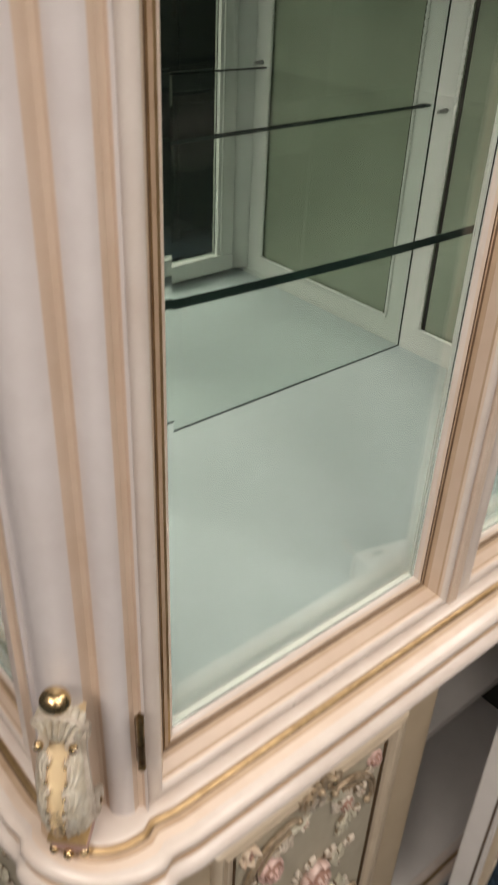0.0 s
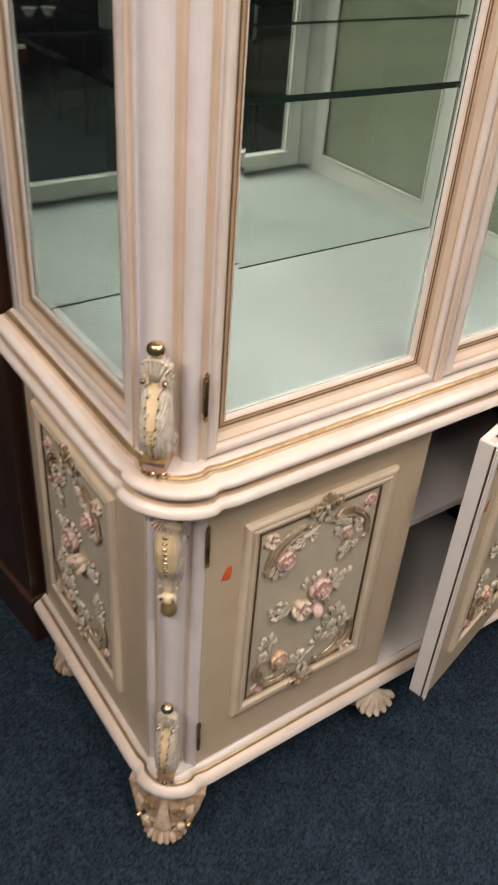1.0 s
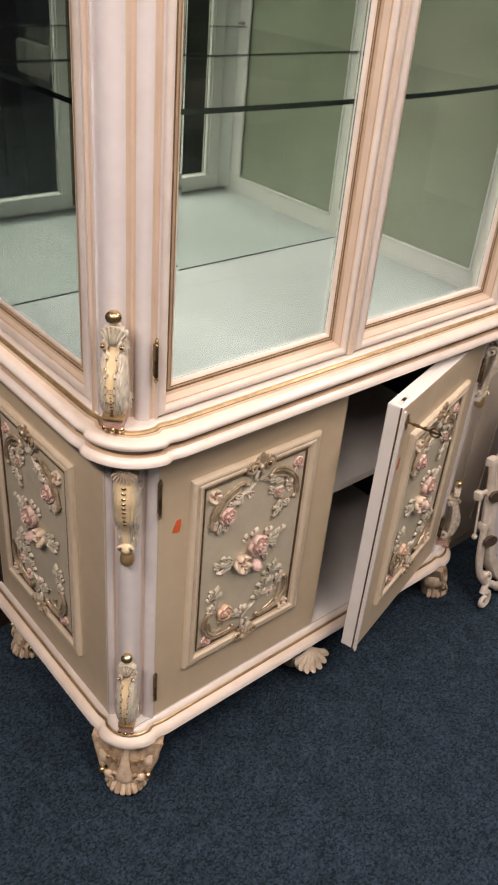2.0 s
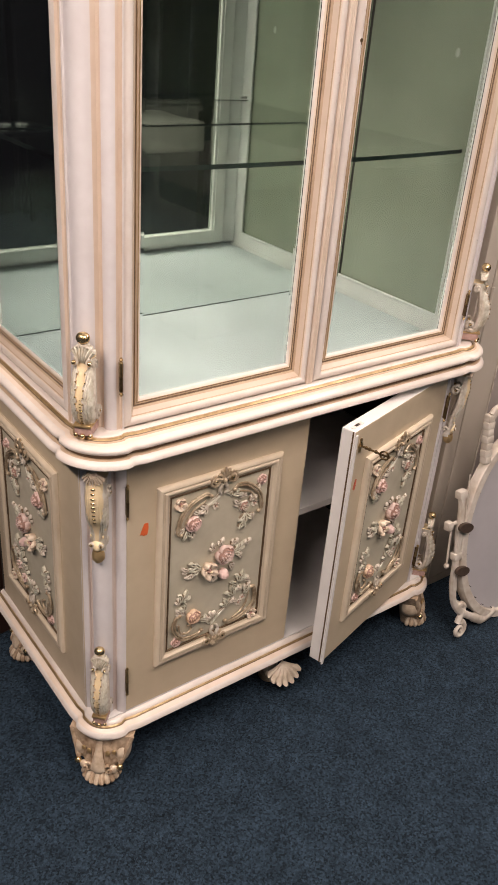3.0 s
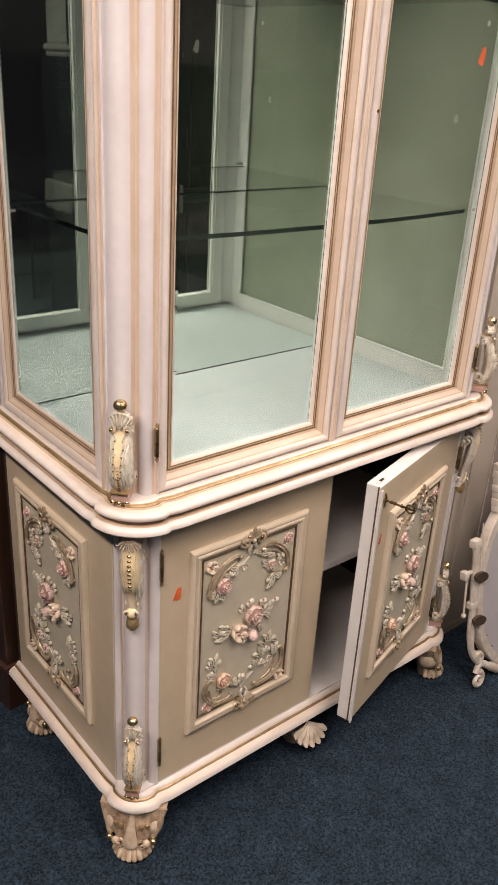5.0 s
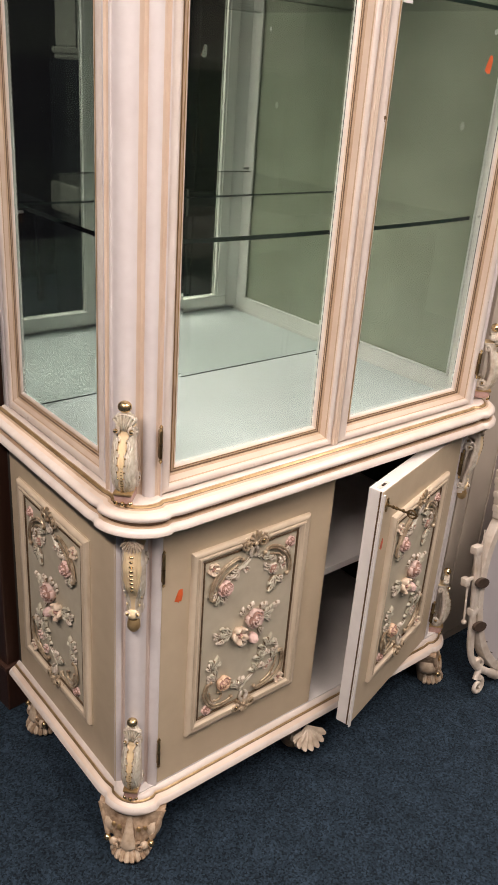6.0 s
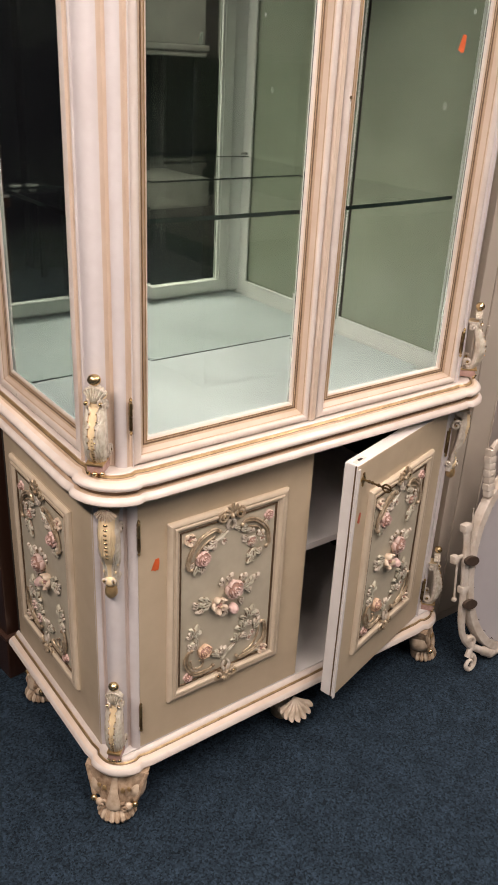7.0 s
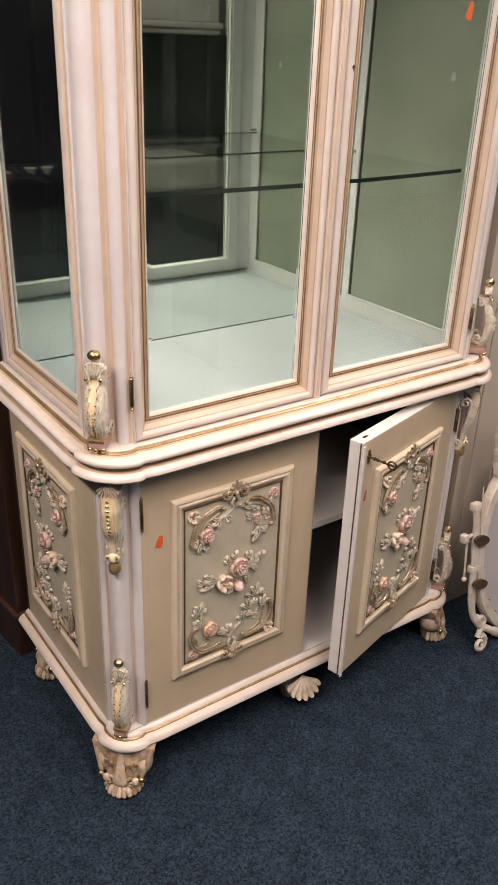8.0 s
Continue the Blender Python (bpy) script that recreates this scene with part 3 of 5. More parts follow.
def carved_panel(parent, x, z, flip=1):
    """The roses, leaves, scrolls and crests of one panel, round (x, z) in the parent's frame; flip -1 turns them left to right."""
    def at(ob, px, pz, angle=0.0, y=0.0):
        m = pose(x + flip * px, y, z + pz, 0, -angle, 0)
        ob.matrix_basis = (pose(x, 0, z) @ Matrix.Diagonal((flip, 1, 1, 1)) @ pose(px, y, pz, 0, -angle, 0) if flip < 0 else m) @ Matrix.Diagonal((1, 1.25, 1, 1))
    rnd = random.Random(11)
    for kind, px, pz in SIDE_ROSES if flip < 0 else ROSE_PLACES:
        ob = hang(new(ROSES[kind].name.split(".")[0], ROSES[kind]), parent)
        at(ob, px, pz, rnd.uniform(0, 360), -0.005 if kind in ("big", "cream", "bud", "pink", "peach") else 0.0)
    for kind, px, pz, angle in LEAF_PLACES:
        ob = hang(new("leaf", LEAVES[kind]), parent)
        at(ob, px, pz, angle, -0.0040)
    for points, r in SCROLLS:
        path = smooth_path([(p[0], -0.0085, p[1]) for p in points], 5)
        n = len(path) - 1
        bm = bmesh.new()
        for side in ((-1, 1) if r > 0.004 else (0,)):
            line = []
            for k in range(n + 1):
                d = (path[min(k + 1, n)] - path[max(k - 1, 0)]).normalized()
                line.append(path[k] + Vector((d.z, 0, -d.x)) * side * r * 0.62 * math.sin(math.pi * (0.08 + 0.84 * k / n)))
            tube(bm, line, [(0.0026 if side else r * 0.85) * (0.7 + 0.4 * math.sin(math.pi * (0.15 + 0.75 * k / n))) for k in range(n + 1)], 7)
        for e in (path[0], path[-1]):
            ball(bm, e, min(r * 1.0, 0.0050), u=8, v=6)
        bm.transform(pose(x, 0, z) @ Matrix.Diagonal((flip, 1, 1, 1)))
        part("scroll", bm, SCROLL, parent, "", smooth=True)
    for points, wide in RIBBONS:
        bm = ribbon(points, wide)
        bm.transform(pose(x, 0, z) @ Matrix.Diagonal((flip, 1, 1, 1)))
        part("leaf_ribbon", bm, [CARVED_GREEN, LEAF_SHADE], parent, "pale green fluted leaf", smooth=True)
    place = pose(x, 0, z) @ Matrix.Diagonal((flip, 1, 1, 1))
    def piece(name, bm, mat):
        bm.transform(place)
        part(name, bm, mat, parent, "", smooth=True)
    for cz, way in ((0.208, 1), (-0.212, -1)):
        for s in (-1, 1):
            piece("volute", tube(bmesh.new(), spiral(s * 0.021, cz + way * 0.005, 0.0150, 1.5, math.pi / 2, -s * way, -0.008), [0.0038 - 0.00008 * k for k in range(19)], 7), SCROLL)
            piece("bead", ball(bmesh.new(), (s * 0.021, -0.011, cz + way * 0.005), 0.0045, u=10, v=7), GOLD)
            piece("frond", tube(bmesh.new(), smooth_path([(s * 0.018, -0.008, cz + way * 0.016), (s * 0.030, -0.006, cz + way * 0.012), (s * 0.040, -0.004, cz + way * 0.001)], 4), [0.0036] * 4 + [0.0028] * 4 + [0.0016], 7), SCROLL)
            piece("frond", tube(bmesh.new(), smooth_path([(s * 0.004, -0.008, cz - way * 0.006), (s * 0.010, -0.008, cz - way * 0.020), (s * 0.004, -0.007, cz - way * 0.032)], 4), [0.0044] * 4 + [0.0034] * 4 + [0.002], 7), CARVED_WHITE)
        for s, tall in ((-0.75, 0.028), (-0.38, 0.034), (0, 0.038), (0.38, 0.034), (0.75, 0.028)):
            if way < 0:
                tall *= 0.72
            piece("frond", tube(bmesh.new(), smooth_path([(0, -0.008, cz + way * 0.004), (math.sin(s) * tall * 0.45, -0.011, cz + way * tall * 0.6), (math.sin(s) * tall * 0.95, -0.013, cz + way * tall * math.cos(s) * 0.95)], 4),
                  [0.0018, 0.0022, 0.0026, 0.0030, 0.0034, 0.0037, 0.0038, 0.0034, 0.0018], 7), SCROLL)
        piece("bead", ball(bmesh.new(), (0, -0.012, cz + way * 0.003), 0.0052), SCROLL)


def shell(bm, w, h, deep, ribs=7, base=(0, 0, 0), way=1, mat=0, spread=1.15, notch=0.07):
    """A scallop that fans out from its base, ribbed, bellied outward (-y)."""
    rows = []
    n = ribs * 6
    for i in range(7):
        v = i / 6
        row = []
        for j in range(n + 1):
            u = j / n * 2 - 1
            a = u * spread
            r = v * (1 - notch + notch * abs(math.sin(ribs * math.pi * (u + 1) / 2)) ** 0.6)
            ridge = 0.30 * deep * v * abs(math.sin(ribs * math.pi * (u + 1) / 2)) 
            row.append((base[0] + w * 0.55 * r * math.sin(a), base[1] - (deep * (0.35 + 0.65 * math.sin(math.pi * min(v, 0.85))) * (1 - 0.4 * u * u) * 0.9 + ridge), base[2] + way * h * r * (0.25 + 0.75 * math.cos(a))))
        rows.append(row)
    back = [[(p[0], base[1] + 0.004, p[2]) for p in rows[-1]]]
    n0 = len(bm.faces)
    loft(bm, rows + back, False)
    bm.faces.ensure_lookup_table()
    for f in bm.faces[n0:]:
        f.material_index = mat
    return bm


def corbel(parent, z0, h, w, m, kind, out=0.012):
    """A carved acanthus bracket on a corner: 'standing' has a gilt ball on a shell, 'hanging' a shell on top and a drop below."""
    def put(name, bm, mat, label=""):
        bm.transform(m @ Matrix.Translation((0, -out, z0)))
        return part(name, bm, mat, parent, label, smooth=True)
    standing = kind == "standing"
    if standing:
        lo, hi = 0.115, 0.72
        steps = (0, 0.05, 0.15, 0.35, 0.55, 0.75, 0.90, 1)
        wide = (0.66, 0.82, 0.96, 1.00, 0.96, 0.84, 0.74, 0.76)
        deep = (0.44, 0.58, 0.74, 0.88, 0.84, 0.62, 0.40, 0.36)
    else:
        lo, hi = 0.10, 0.90
        steps = (0, 0.10, 0.22, 0.30, 0.38, 0.48, 0.75, 1)
        wide = (0.56, 0.64, 0.64, 0.74, 0.90, 1.02, 1.00, 0.90)
        deep = (0.30, 0.42, 0.44, 0.46, 0.56, 0.76, 0.94, 0.80)
    def soft(v, table):
        k = np.linspace(-0.04, 0.04, 5)
        return float(np.mean(np.interp(np.clip(v + k, 0, 1), steps, table)))
    def channel(v):
        """Half width of the smooth cream middle between the two leaves, with their toothed edges."""
        tooth = math.cos(2 * math.pi * (5.5 * v - 0.16 * math.sin(11 * math.pi * v)))
        return (0.13 + 0.10 * v + 0.34 * v ** 4) * (1 + 0.26 * tooth) if standing else 0.28 + 0.50 * min(1, max(0, (v - 0.30) / 0.35)) * (1 + 0.06 * tooth)
    rows, n = [], 53
    us = [2 * j / (n - 1) - 1 for j in range(n)]
    levels = 61
    for i in range(levels):
        v = i / (levels - 1)
        hw, dp = w * 0.5 * soft(v, wide), w * soft(v, deep)
        c = channel(v)
        row = []
        for u in us:
            q = abs(u)
            y = dp * (0.42 + 0.58 * (1 - q ** 2.8) ** 0.6)
            if standing:
                y += w * (0.075 * math.exp(-((q - c - 0.05) / 0.07) ** 2) - 0.03 * (q < c))
                if q > c + 0.06:
                    y += 0.024 * w * math.cos((q - c) * 30 - 1.2 * v) * (1 - q ** 10)
            elif q > 0.40:
                y += 0.030 * w * math.cos(q * 34 + 2 * v) * (1 - q ** 10) * min(1, 2 * (1 - v))
            row.append((hw * u * (1 + 0.03 * math.cos(2 * math.pi * 5 * v + 1) * q), -y, h * (lo + (hi - lo) * v)))
        inner = -dp * 0.40 * min(1, 9 * v, 9 * (1 - v)) + 0.016 * max(0, 1 - 9 * v, 1 - 9 * (1 - v))
        rows.append(row + [(hw * 0.80, inner, row[0][2]), (-hw * 0.80, inner, row[0][2])])
    bm = bmesh.new()
    loft(bm, rows, True, True)
    bm.faces.ensure_lookup_table()
    for k in range(levels - 1):
        v = (k + 0.5) / (levels - 1)
        c = channel(v)
        for j in range(n - 1):
            q = abs(us[j] + 1 / (n - 1))
            # 4: a thin tan band paints crevice shade along the standing leaves
            bm.faces[k * (n + 2) + j].material_index = 3 if q > 0.93 else 0 if q < c else (4 if standing and q < c + 0.035 else 2 if q < c + 0.13 else 1)
        for j in (n - 1, n, n + 1):
            bm.faces[k * (n + 2) + j].material_index = 3
    put("acanthus_body", bm, [CARVED_YELLOW, CARVED_BLUE, CARVED_WHITE, CARVED_WHITE, TAN])
    for s in (-1, 1):
        # a C-scroll on the flank: coiled at both ends, following the bracket's profile
        v0, v1, r0, r1 = (0.18, 0.88, 0.30, 0.17) if standing else (0.14, 0.78, 0.18, 0.32)
        def edge(v):
            return s * w * 0.5 * soft(v, wide) * 0.86, -w * soft(v, deep) * 0.46, h * (lo + (hi - lo) * v)
        line = []
        for k in range(15):
            a, q = -2.6 * math.pi * (1 - k / 14), r0 * w * (0.22 + 0.78 * k / 14)
            x, y, z = edge(v0)
            line.append((x + s * 0.003 * (1 - k / 14), y + r0 * w - q * math.cos(a), z + q * math.sin(a)))
        line += [edge(v0 + (v1 - v0) * k / 12) for k in range(1, 12)]
        for k in range(15):
            a, q = 2.6 * math.pi * k / 14, r1 * w * (1 - 0.78 * k / 14)
            x, y, z = edge(v1)
            line.append((x + s * 0.003 * k / 14, y + r1 * w - q * math.cos(a), z + q * math.sin(a)))
        n1 = len(line)
        put("flank_scroll", tube(bmesh.new(), line, [0.0030 + 0.0016 * math.sin(math.pi * k / (n1 - 1)) for k in range(n1)], 7), CARVED_WHITE)
        x, y, z = edge(v0 if standing else v1)
        put("scroll_eye", ball(bmesh.new(), (x + s * 0.003, y + (r0 if standing else r1) * w, z), 0.0036, u=10, v=7), GOLD)
    for k in range(9):
        v = 0.04 + 0.050 * k if standing else 0.90 - 0.055 * k
        put("bead", ball(bmesh.new(), (0, -w * soft(v, deep) + (0.0026 if standing else -0.0004), h * (lo + (hi - lo) * v)), (0.0024 if standing else 0.0028) - 0.00008 * k, squash=(1.6, 0.9, 0.75) if standing else (1.6, 0.9, 1.0), u=8, v=6), OLD_BRASS if standing else GOLD)
    if standing:
        for k in range(6):
            v = 0.30 + 0.10 * k
            for s in (-1, 1):
                u = s * (channel(v) + 0.05)
                put("bead", ball(bmesh.new(), (w * 0.5 * soft(v, wide) * u, -w * soft(v, deep) * (0.42 + 0.58 * (1 - abs(u) ** 2.8) ** 0.6) - w * 0.075, h * (lo + (hi - lo) * v)), 0.0017, u=8, v=6), GOLD)
        put("shell", shell(bmesh.new(), w * 0.92, h * 0.185, w * 0.36, 7, (0, -w * 0.18, h * 0.655), spread=1.1), CARVED_BLUE, "pale blue carved shell")
        put("shell_rim", tube(bmesh.new(), smooth_path([(-w * 0.45, -w * 0.31, h * 0.764), (-w * 0.27, -w * 0.38, h * 0.812), (0, -w * 0.41, h * 0.832), (w * 0.27, -w * 0.38, h * 0.812), (w * 0.45, -w * 0.31, h * 0.764)], 4), [0.0014] + [0.0026] * 15 + [0.0014], 8), CARVED_WHITE)
        for s in (-1, 1):
            put("curl_eye", ball(bmesh.new(), (s * w * 0.30, -w * 0.52, h * 0.690), w * 0.090, u=10, v=7), GOLD)
            put("curl", tube(bmesh.new(), spiral(s * w * 0.30, h * 0.690, w * 0.15, 1.0, math.pi / 2, s, -w * 0.44), [0.0026 - 0.00005 * k for k in range(19)], 7), CARVED_WHITE)
        put("ball", ball(bmesh.new(), (0, -w * 0.30, h * 0.893), w * 0.240, u=20, v=14, squash=(1.10, 1, 0.95)), GOLD, "worn gold leaf ball")
        put("gilt_rim", box(bmesh.new(), -w * 0.37, w * 0.37, -w * 0.66, 0.016, h * 0.104, h * 0.126, 0.002), GILT)
        put("foot_block", box(bmesh.new(), -w * 0.34, w * 0.34, -w * 0.58, 0.016, h * 0.020, h * 0.106, 0.003), PINK_WASH, "worn pink painted foot block")
        for s in (-1, 0, 1):
            put("bead", ball(bmesh.new(), (s * w * 0.28, -w * 0.62 + 0.004 * abs(s), h * 0.022), w * 0.105, u=10, v=8), GOLD)
    else:
        put("shell", shell(bmesh.new(), w * 1.02, h * 0.150, w * 0.34, 9, (0, -w * 0.58, h * 1.0), -1), ROSE_CREAM, "pinkish cream carved shell")
        put("drop", ball(bmesh.new(), (0, -w * 0.34, h * 0.185), w * 0.27, squash=(1.05, 0.95, 1.1), u=14, v=10), CARVED_YELLOW)
        put("drop_tip", tube(bmesh.new(), [(0, -w * 0.26, h * 0.125), (0, -w * 0.28, h * 0.090), (0, -w * 0.27, h * 0.045), (0, -w * 0.24, h * 0.012), (0, -w * 0.22, 0)], [w * 0.24, w * 0.29, w * 0.30, w * 0.20, w * 0.04], 16), GILT, "gilded drop end")
        for s in (-1, 1):
            put("curl_eye", ball(bmesh.new(), (s * w * 0.25, -w * 0.56, h * 0.205), w * 0.085, u=10, v=8), BRASS)
            put("curl", tube(bmesh.new(), spiral(s * w * 0.25, h * 0.205, w * 0.15, 1.0, -math.pi / 2, -s, -w * 0.48), [0.0026 - 0.00005 * k for k in range(19)], 7), CARVED_WHITE)
            for x, y, z, r in ((0.34, 0.46, 0.46, 0.060), (0.35, 0.34, 0.37, 0.070), (0.28, 0.42, 0.290, 0.060)):
                put("leaf_tip", ball(bmesh.new(), (s * w * x, -w * y, h * z), w * r * 0.85, squash=(0.9, 0.9, 1.6), u=10, v=8), CARVED_YELLOW)


def hinge(parent, x, z, m=PLAIN, y=-0.006, h=0.062):
    bm = bmesh.new()
    tube(bm, [(x, y, z - h / 2), (x, y, z - 0.001)], 0.0033, 10)
    tube(bm, [(x, y, z + 0.001), (x, y, z + h / 2)], 0.0033, 10, 1)
    for s in (-1, 1):
        tube(bm, [(x, y, z + s * h / 2), (x, y, z + s * (h / 2 + 0.003)), (x, y, z + s * (h / 2 + 0.006)), (x, y, z + s * (h / 2 + 0.011))], [0.0036, 0.0020, 0.0038, 0.0010], 8, 1)
    box(bm, x - 0.0015, x + 0.0015, y, y + 0.0065, z - h / 2, z + h / 2)
    bm.transform(m)
    return part("hinge", bm, [OLD_BRASS, BRASS], parent, "aged brass barrel hinge", smooth=True)


def sticker(parent, x, y, z, w, h, mat, m=PLAIN, label="orange sticker"):
    bm = bmesh.new()
    pts = [(-0.50, -0.34), (-0.22, -0.38), (-0.05, -0.50), (0.10, -0.42), (0.30, -0.48), (0.40, -0.20), (0.46, 0.10), (0.42, 0.46), (0.16, 0.50), (-0.04, 0.47), (-0.20, 0.20), (-0.36, -0.05)]
    prism(bm, pts, lambda p: ((x + p[0] * w, y, z + p[1] * h), (x + p[0] * w, y - 0.0006, z + p[1] * h)))
    bmesh.ops.recalc_face_normals(bm, faces=bm.faces)
    for f in bm.faces:
        if f.normal.y > 0.5:
            f.material_index = 1
    bm.transform(m)
    return part("sticker", bm, [mat, INSIDE], parent, label)


# ---------------------------------------------------------------- base cabinet
base = thing("base_cabinet", (MID, 0.28, 0), "greige and ivory carved rococo base cabinet with one door ajar", "cabinet")
PLINTH_TOP, BASE_TOP = 0.167, 0.832
ledge("plinth", base, [(-0.02, 0.126, 0), (0.016, 0.126, 0), (0.026, 0.130, 0), (0.031, 0.137, 0), (0.0295, 0.1445, 0), (0.0250, 0.1500, 1), (0.0190, 0.1535, 1), (0.0142, 0.1548, 3), (0.0132, 0.1562, 2), (0.0118, 0.1582, 2), (0.0098, 0.1590, 3), (0.0092, 0.1580, 1),
                       (0.0080, 0.1610, 0), (0.004, 0.1650, 0), (0.0, PLINTH_TOP, 0), (-0.03, PLINTH_TOP, 0)], [IVORY, CREAM_PEACH, GILT_LINE, UMBER], "ivory plinth moulding with a gold line")
# the tan upper edge paints shade under the moulding above
ledge("top_moulding", base, [(-0.03, BASE_TOP - 0.004, 0), (0.030, BASE_TOP - 0.004, 0), (0.043, BASE_TOP, 0), (0.050, BASE_TOP + 0.006, 0), (0.050, BASE_TOP + 0.011, 0), (0.046, BASE_TOP + 0.0165, 0), (0.040, BASE_TOP + 0.0195, 1),
                             (0.036, BASE_TOP + 0.0205, 1), (-0.03, BASE_TOP + 0.0205, 0)], [IVORY, TAN], "ivory top moulding")
block("side_board", (XL, XL + 0.018, 0.072, BACK - 0.012, PLINTH_TOP - 0.004, BASE_TOP), [GREIGE], base, "greige lacquered side", 0.001)
block("side_board", (XR - 0.018, XR, 0.072, BACK - 0.012, PLINTH_TOP - 0.004, BASE_TOP), [GREIGE], base, "greige lacquered side", 0.001)
# added dark linings stand in for the light falling off inside
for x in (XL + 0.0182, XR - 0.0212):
    block("inner_side", (x, x + 0.003, 0.075, BACK - 0.0122, PLINTH_TOP + 0.0045, BASE_TOP - 0.0045), SHADED_BOARD, base, "brown inner side darkened by painted shade", 0)
block("back_board", (XL, XR, BACK - 0.012, BACK, PLINTH_TOP, BASE_TOP), SHADED_BOARD, base, "", 0)
block("bottom_board", (XL + 0.0182, XR - 0.0182, 0.012, BACK - 0.012, PLINTH_TOP, PLINTH_TOP + 0.004), BASE_INSIDE, base, "grey-white painted bottom", 0)
block("shelf", (XL + 0.0215, XR - 0.0215, 0.050, BACK - 0.013, 0.512, 0.530), BASE_INSIDE, base, "grey-white painted shelf", 0.001)
for m, hand in CORNERS:
    column(base, PLINTH_TOP, BASE_TOP, m @ corner_matrix(0.0385, 0.0435), [LILAC, LILAC_SHADE, BASE_INSIDE], "lilac-white fluted corner column")
    cm = m @ corner_matrix(0.0385, 0.0435)
    corbel(base, 0.602, 0.222, 0.044, cm, "hanging", 0.018)
    corbel(base, PLINTH_TOP - 0.003, 0.232, 0.043, cm, "standing", 0.021)
    bm = box(bmesh.new(), 0.0655, 0.0712, FRONT + 0.002, FRONT + 0.022, PLINTH_TOP, BASE_TOP, 0.001)
    bm.transform(m)
    part("front_stile", bm, LILAC, base)

# a darker copy of the cream paints the shading in the quirks
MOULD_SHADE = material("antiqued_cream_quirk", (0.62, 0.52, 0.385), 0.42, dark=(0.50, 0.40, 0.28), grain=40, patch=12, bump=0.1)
PANEL = [(0.0, 0.004), (0.0, -0.006), (0.003, -0.0095), (0.009, -0.0105), (0.013, -0.0085), (0.016, -0.0112), (0.020, -0.0108), (0.0235, -0.0062), (0.0280, -0.0045), (0.0290, -0.0045), (0.0290, 0.004)]
PANEL_KINDS = [0, 0, 0, 2, 2, 0, 0, 2, 2, 1, 0]


def raised_panel(parent, x0, x1, z0, z1, flip=1):
    """A moulded frame on a board, its painted ground, a dark line within, and the carving."""
    moulded_frame(parent, ("rail", "stile"), x0, x1, z0, z1, PANEL, PANEL_KINDS, [CREAM_MOULD, BRONZE, MOULD_SHADE], label="cream moulded panel frame")
    moulded_frame(parent, ("inlay", "inlay"), x0 + 0.0295, x1 - 0.0295, z0 + 0.0295, z1 - 0.0295, [(0, 0.001), (0, -0.0042), (0.0012, -0.0058), (0.0030, -0.0056), (0.0042, -0.0040), (0.0042, 0.001)], None, [BRONZE], label="dark bronze inner line")
    bm = box(bmesh.new(), x0 + 0.031, x1 - 0.031, -0.0025, 0.001, z0 + 0.031, z1 - 0.031)
    part("panel_ground", bm, GROUND, parent, "grey-green painted panel ground")
    carved_panel(parent, (x0 + x1) / 2, (z0 + z1) / 2, flip)


def cabinet_door(x0, x1, m, label, deep=0.030):
    """A thick door, hinged at its frame's origin: greige face, edges painted whiter for the light they catch."""
    z0, z1 = 0.173, 0.817
    bm = box(bmesh.new(), x0, x1, 0.0, deep, z0, z1, 0.003, 1)
    for f in bm.faces:
        if f.normal.y < -0.9:
            f.material_index = 0
    d = part("door", bm, [GREIGE, BASE_INSIDE], base, label)
    d.matrix_parent_inverse, d.matrix_basis = base.matrix_basis.inverted(), m
    e = x1 if x0 == 0 else x0
    part("edge_line", box(bmesh.new(), e - 0.0007, e + 0.0007, 0.0035, 0.0070, z0 + 0.001, z1 - 0.001), BRONZE, d, "dark line along the door edge")
    return d


closed = cabinet_door(0.0, 0.4540, pose(0.0720, FRONT, 0), "greige cabinet door with a carved flower panel, closed")
raised_panel(closed, 0.0675, 0.3805, 0.274, 0.741)
sticker(closed, 0.0405, -0.0005, 0.652, 0.020, 0.030, STICKER)
ajar = cabinet_door(-0.4430, 0.0, pose(2 * MID - 0.0785, FRONT, 0, 0, 0, 15.5), "greige cabinet door with a carved flower panel, ajar", 0.035)
# the strip shares the edge's whiter paint, which carries its brightness
part("edge_strip", box(bmesh.new(), -0.4432, -0.4345, -0.0035, 0.0002, 0.1690, 0.8085, 0.0012), BASE_INSIDE, ajar, "white closing strip with a chipped end")
part("edge_line", box(bmesh.new(), -0.4344, -0.4328, -0.0016, 0.0002, 0.1700, 0.8080), UMBER, ajar, "dark line along the strip")
raised_panel(ajar, -0.380, -0.071, 0.268, 0.732)
sticker(ajar, -0.414, -0.0005, 0.676, 0.012, 0.028, RED_STICKER, label="torn red sticker")
for x, z in ((0.0715, 0.732), (0.0715, 0.266)):
    hinge(base, x, z, pose(0, FRONT, 0))
    hinge(base, 2 * MID - x, z - 0.006, pose(0, FRONT, 0))
# the key in its escutcheon
bm = tube(bmesh.new(), [(-0.416, 0.0, 0.776), (-0.416, -0.003, 0.776)], 0.008, 14)
box(bm, -0.4195, -0.4125, -0.003, 0.0, 0.760, 0.793, 0.001)
part("escutcheon", bm, BRASS, ajar, "aged brass keyhole plate", smooth=True)
bm = tube(bmesh.new(), [(-0.416, -0.002, 0.776), (-0.416, -0.050, 0.775)], 0.0024, 8)
for y in (-0.016, -0.024, -0.040):
    ball(bm, (-0.416, y, 0.776), 0.0042, u=8, v=6)
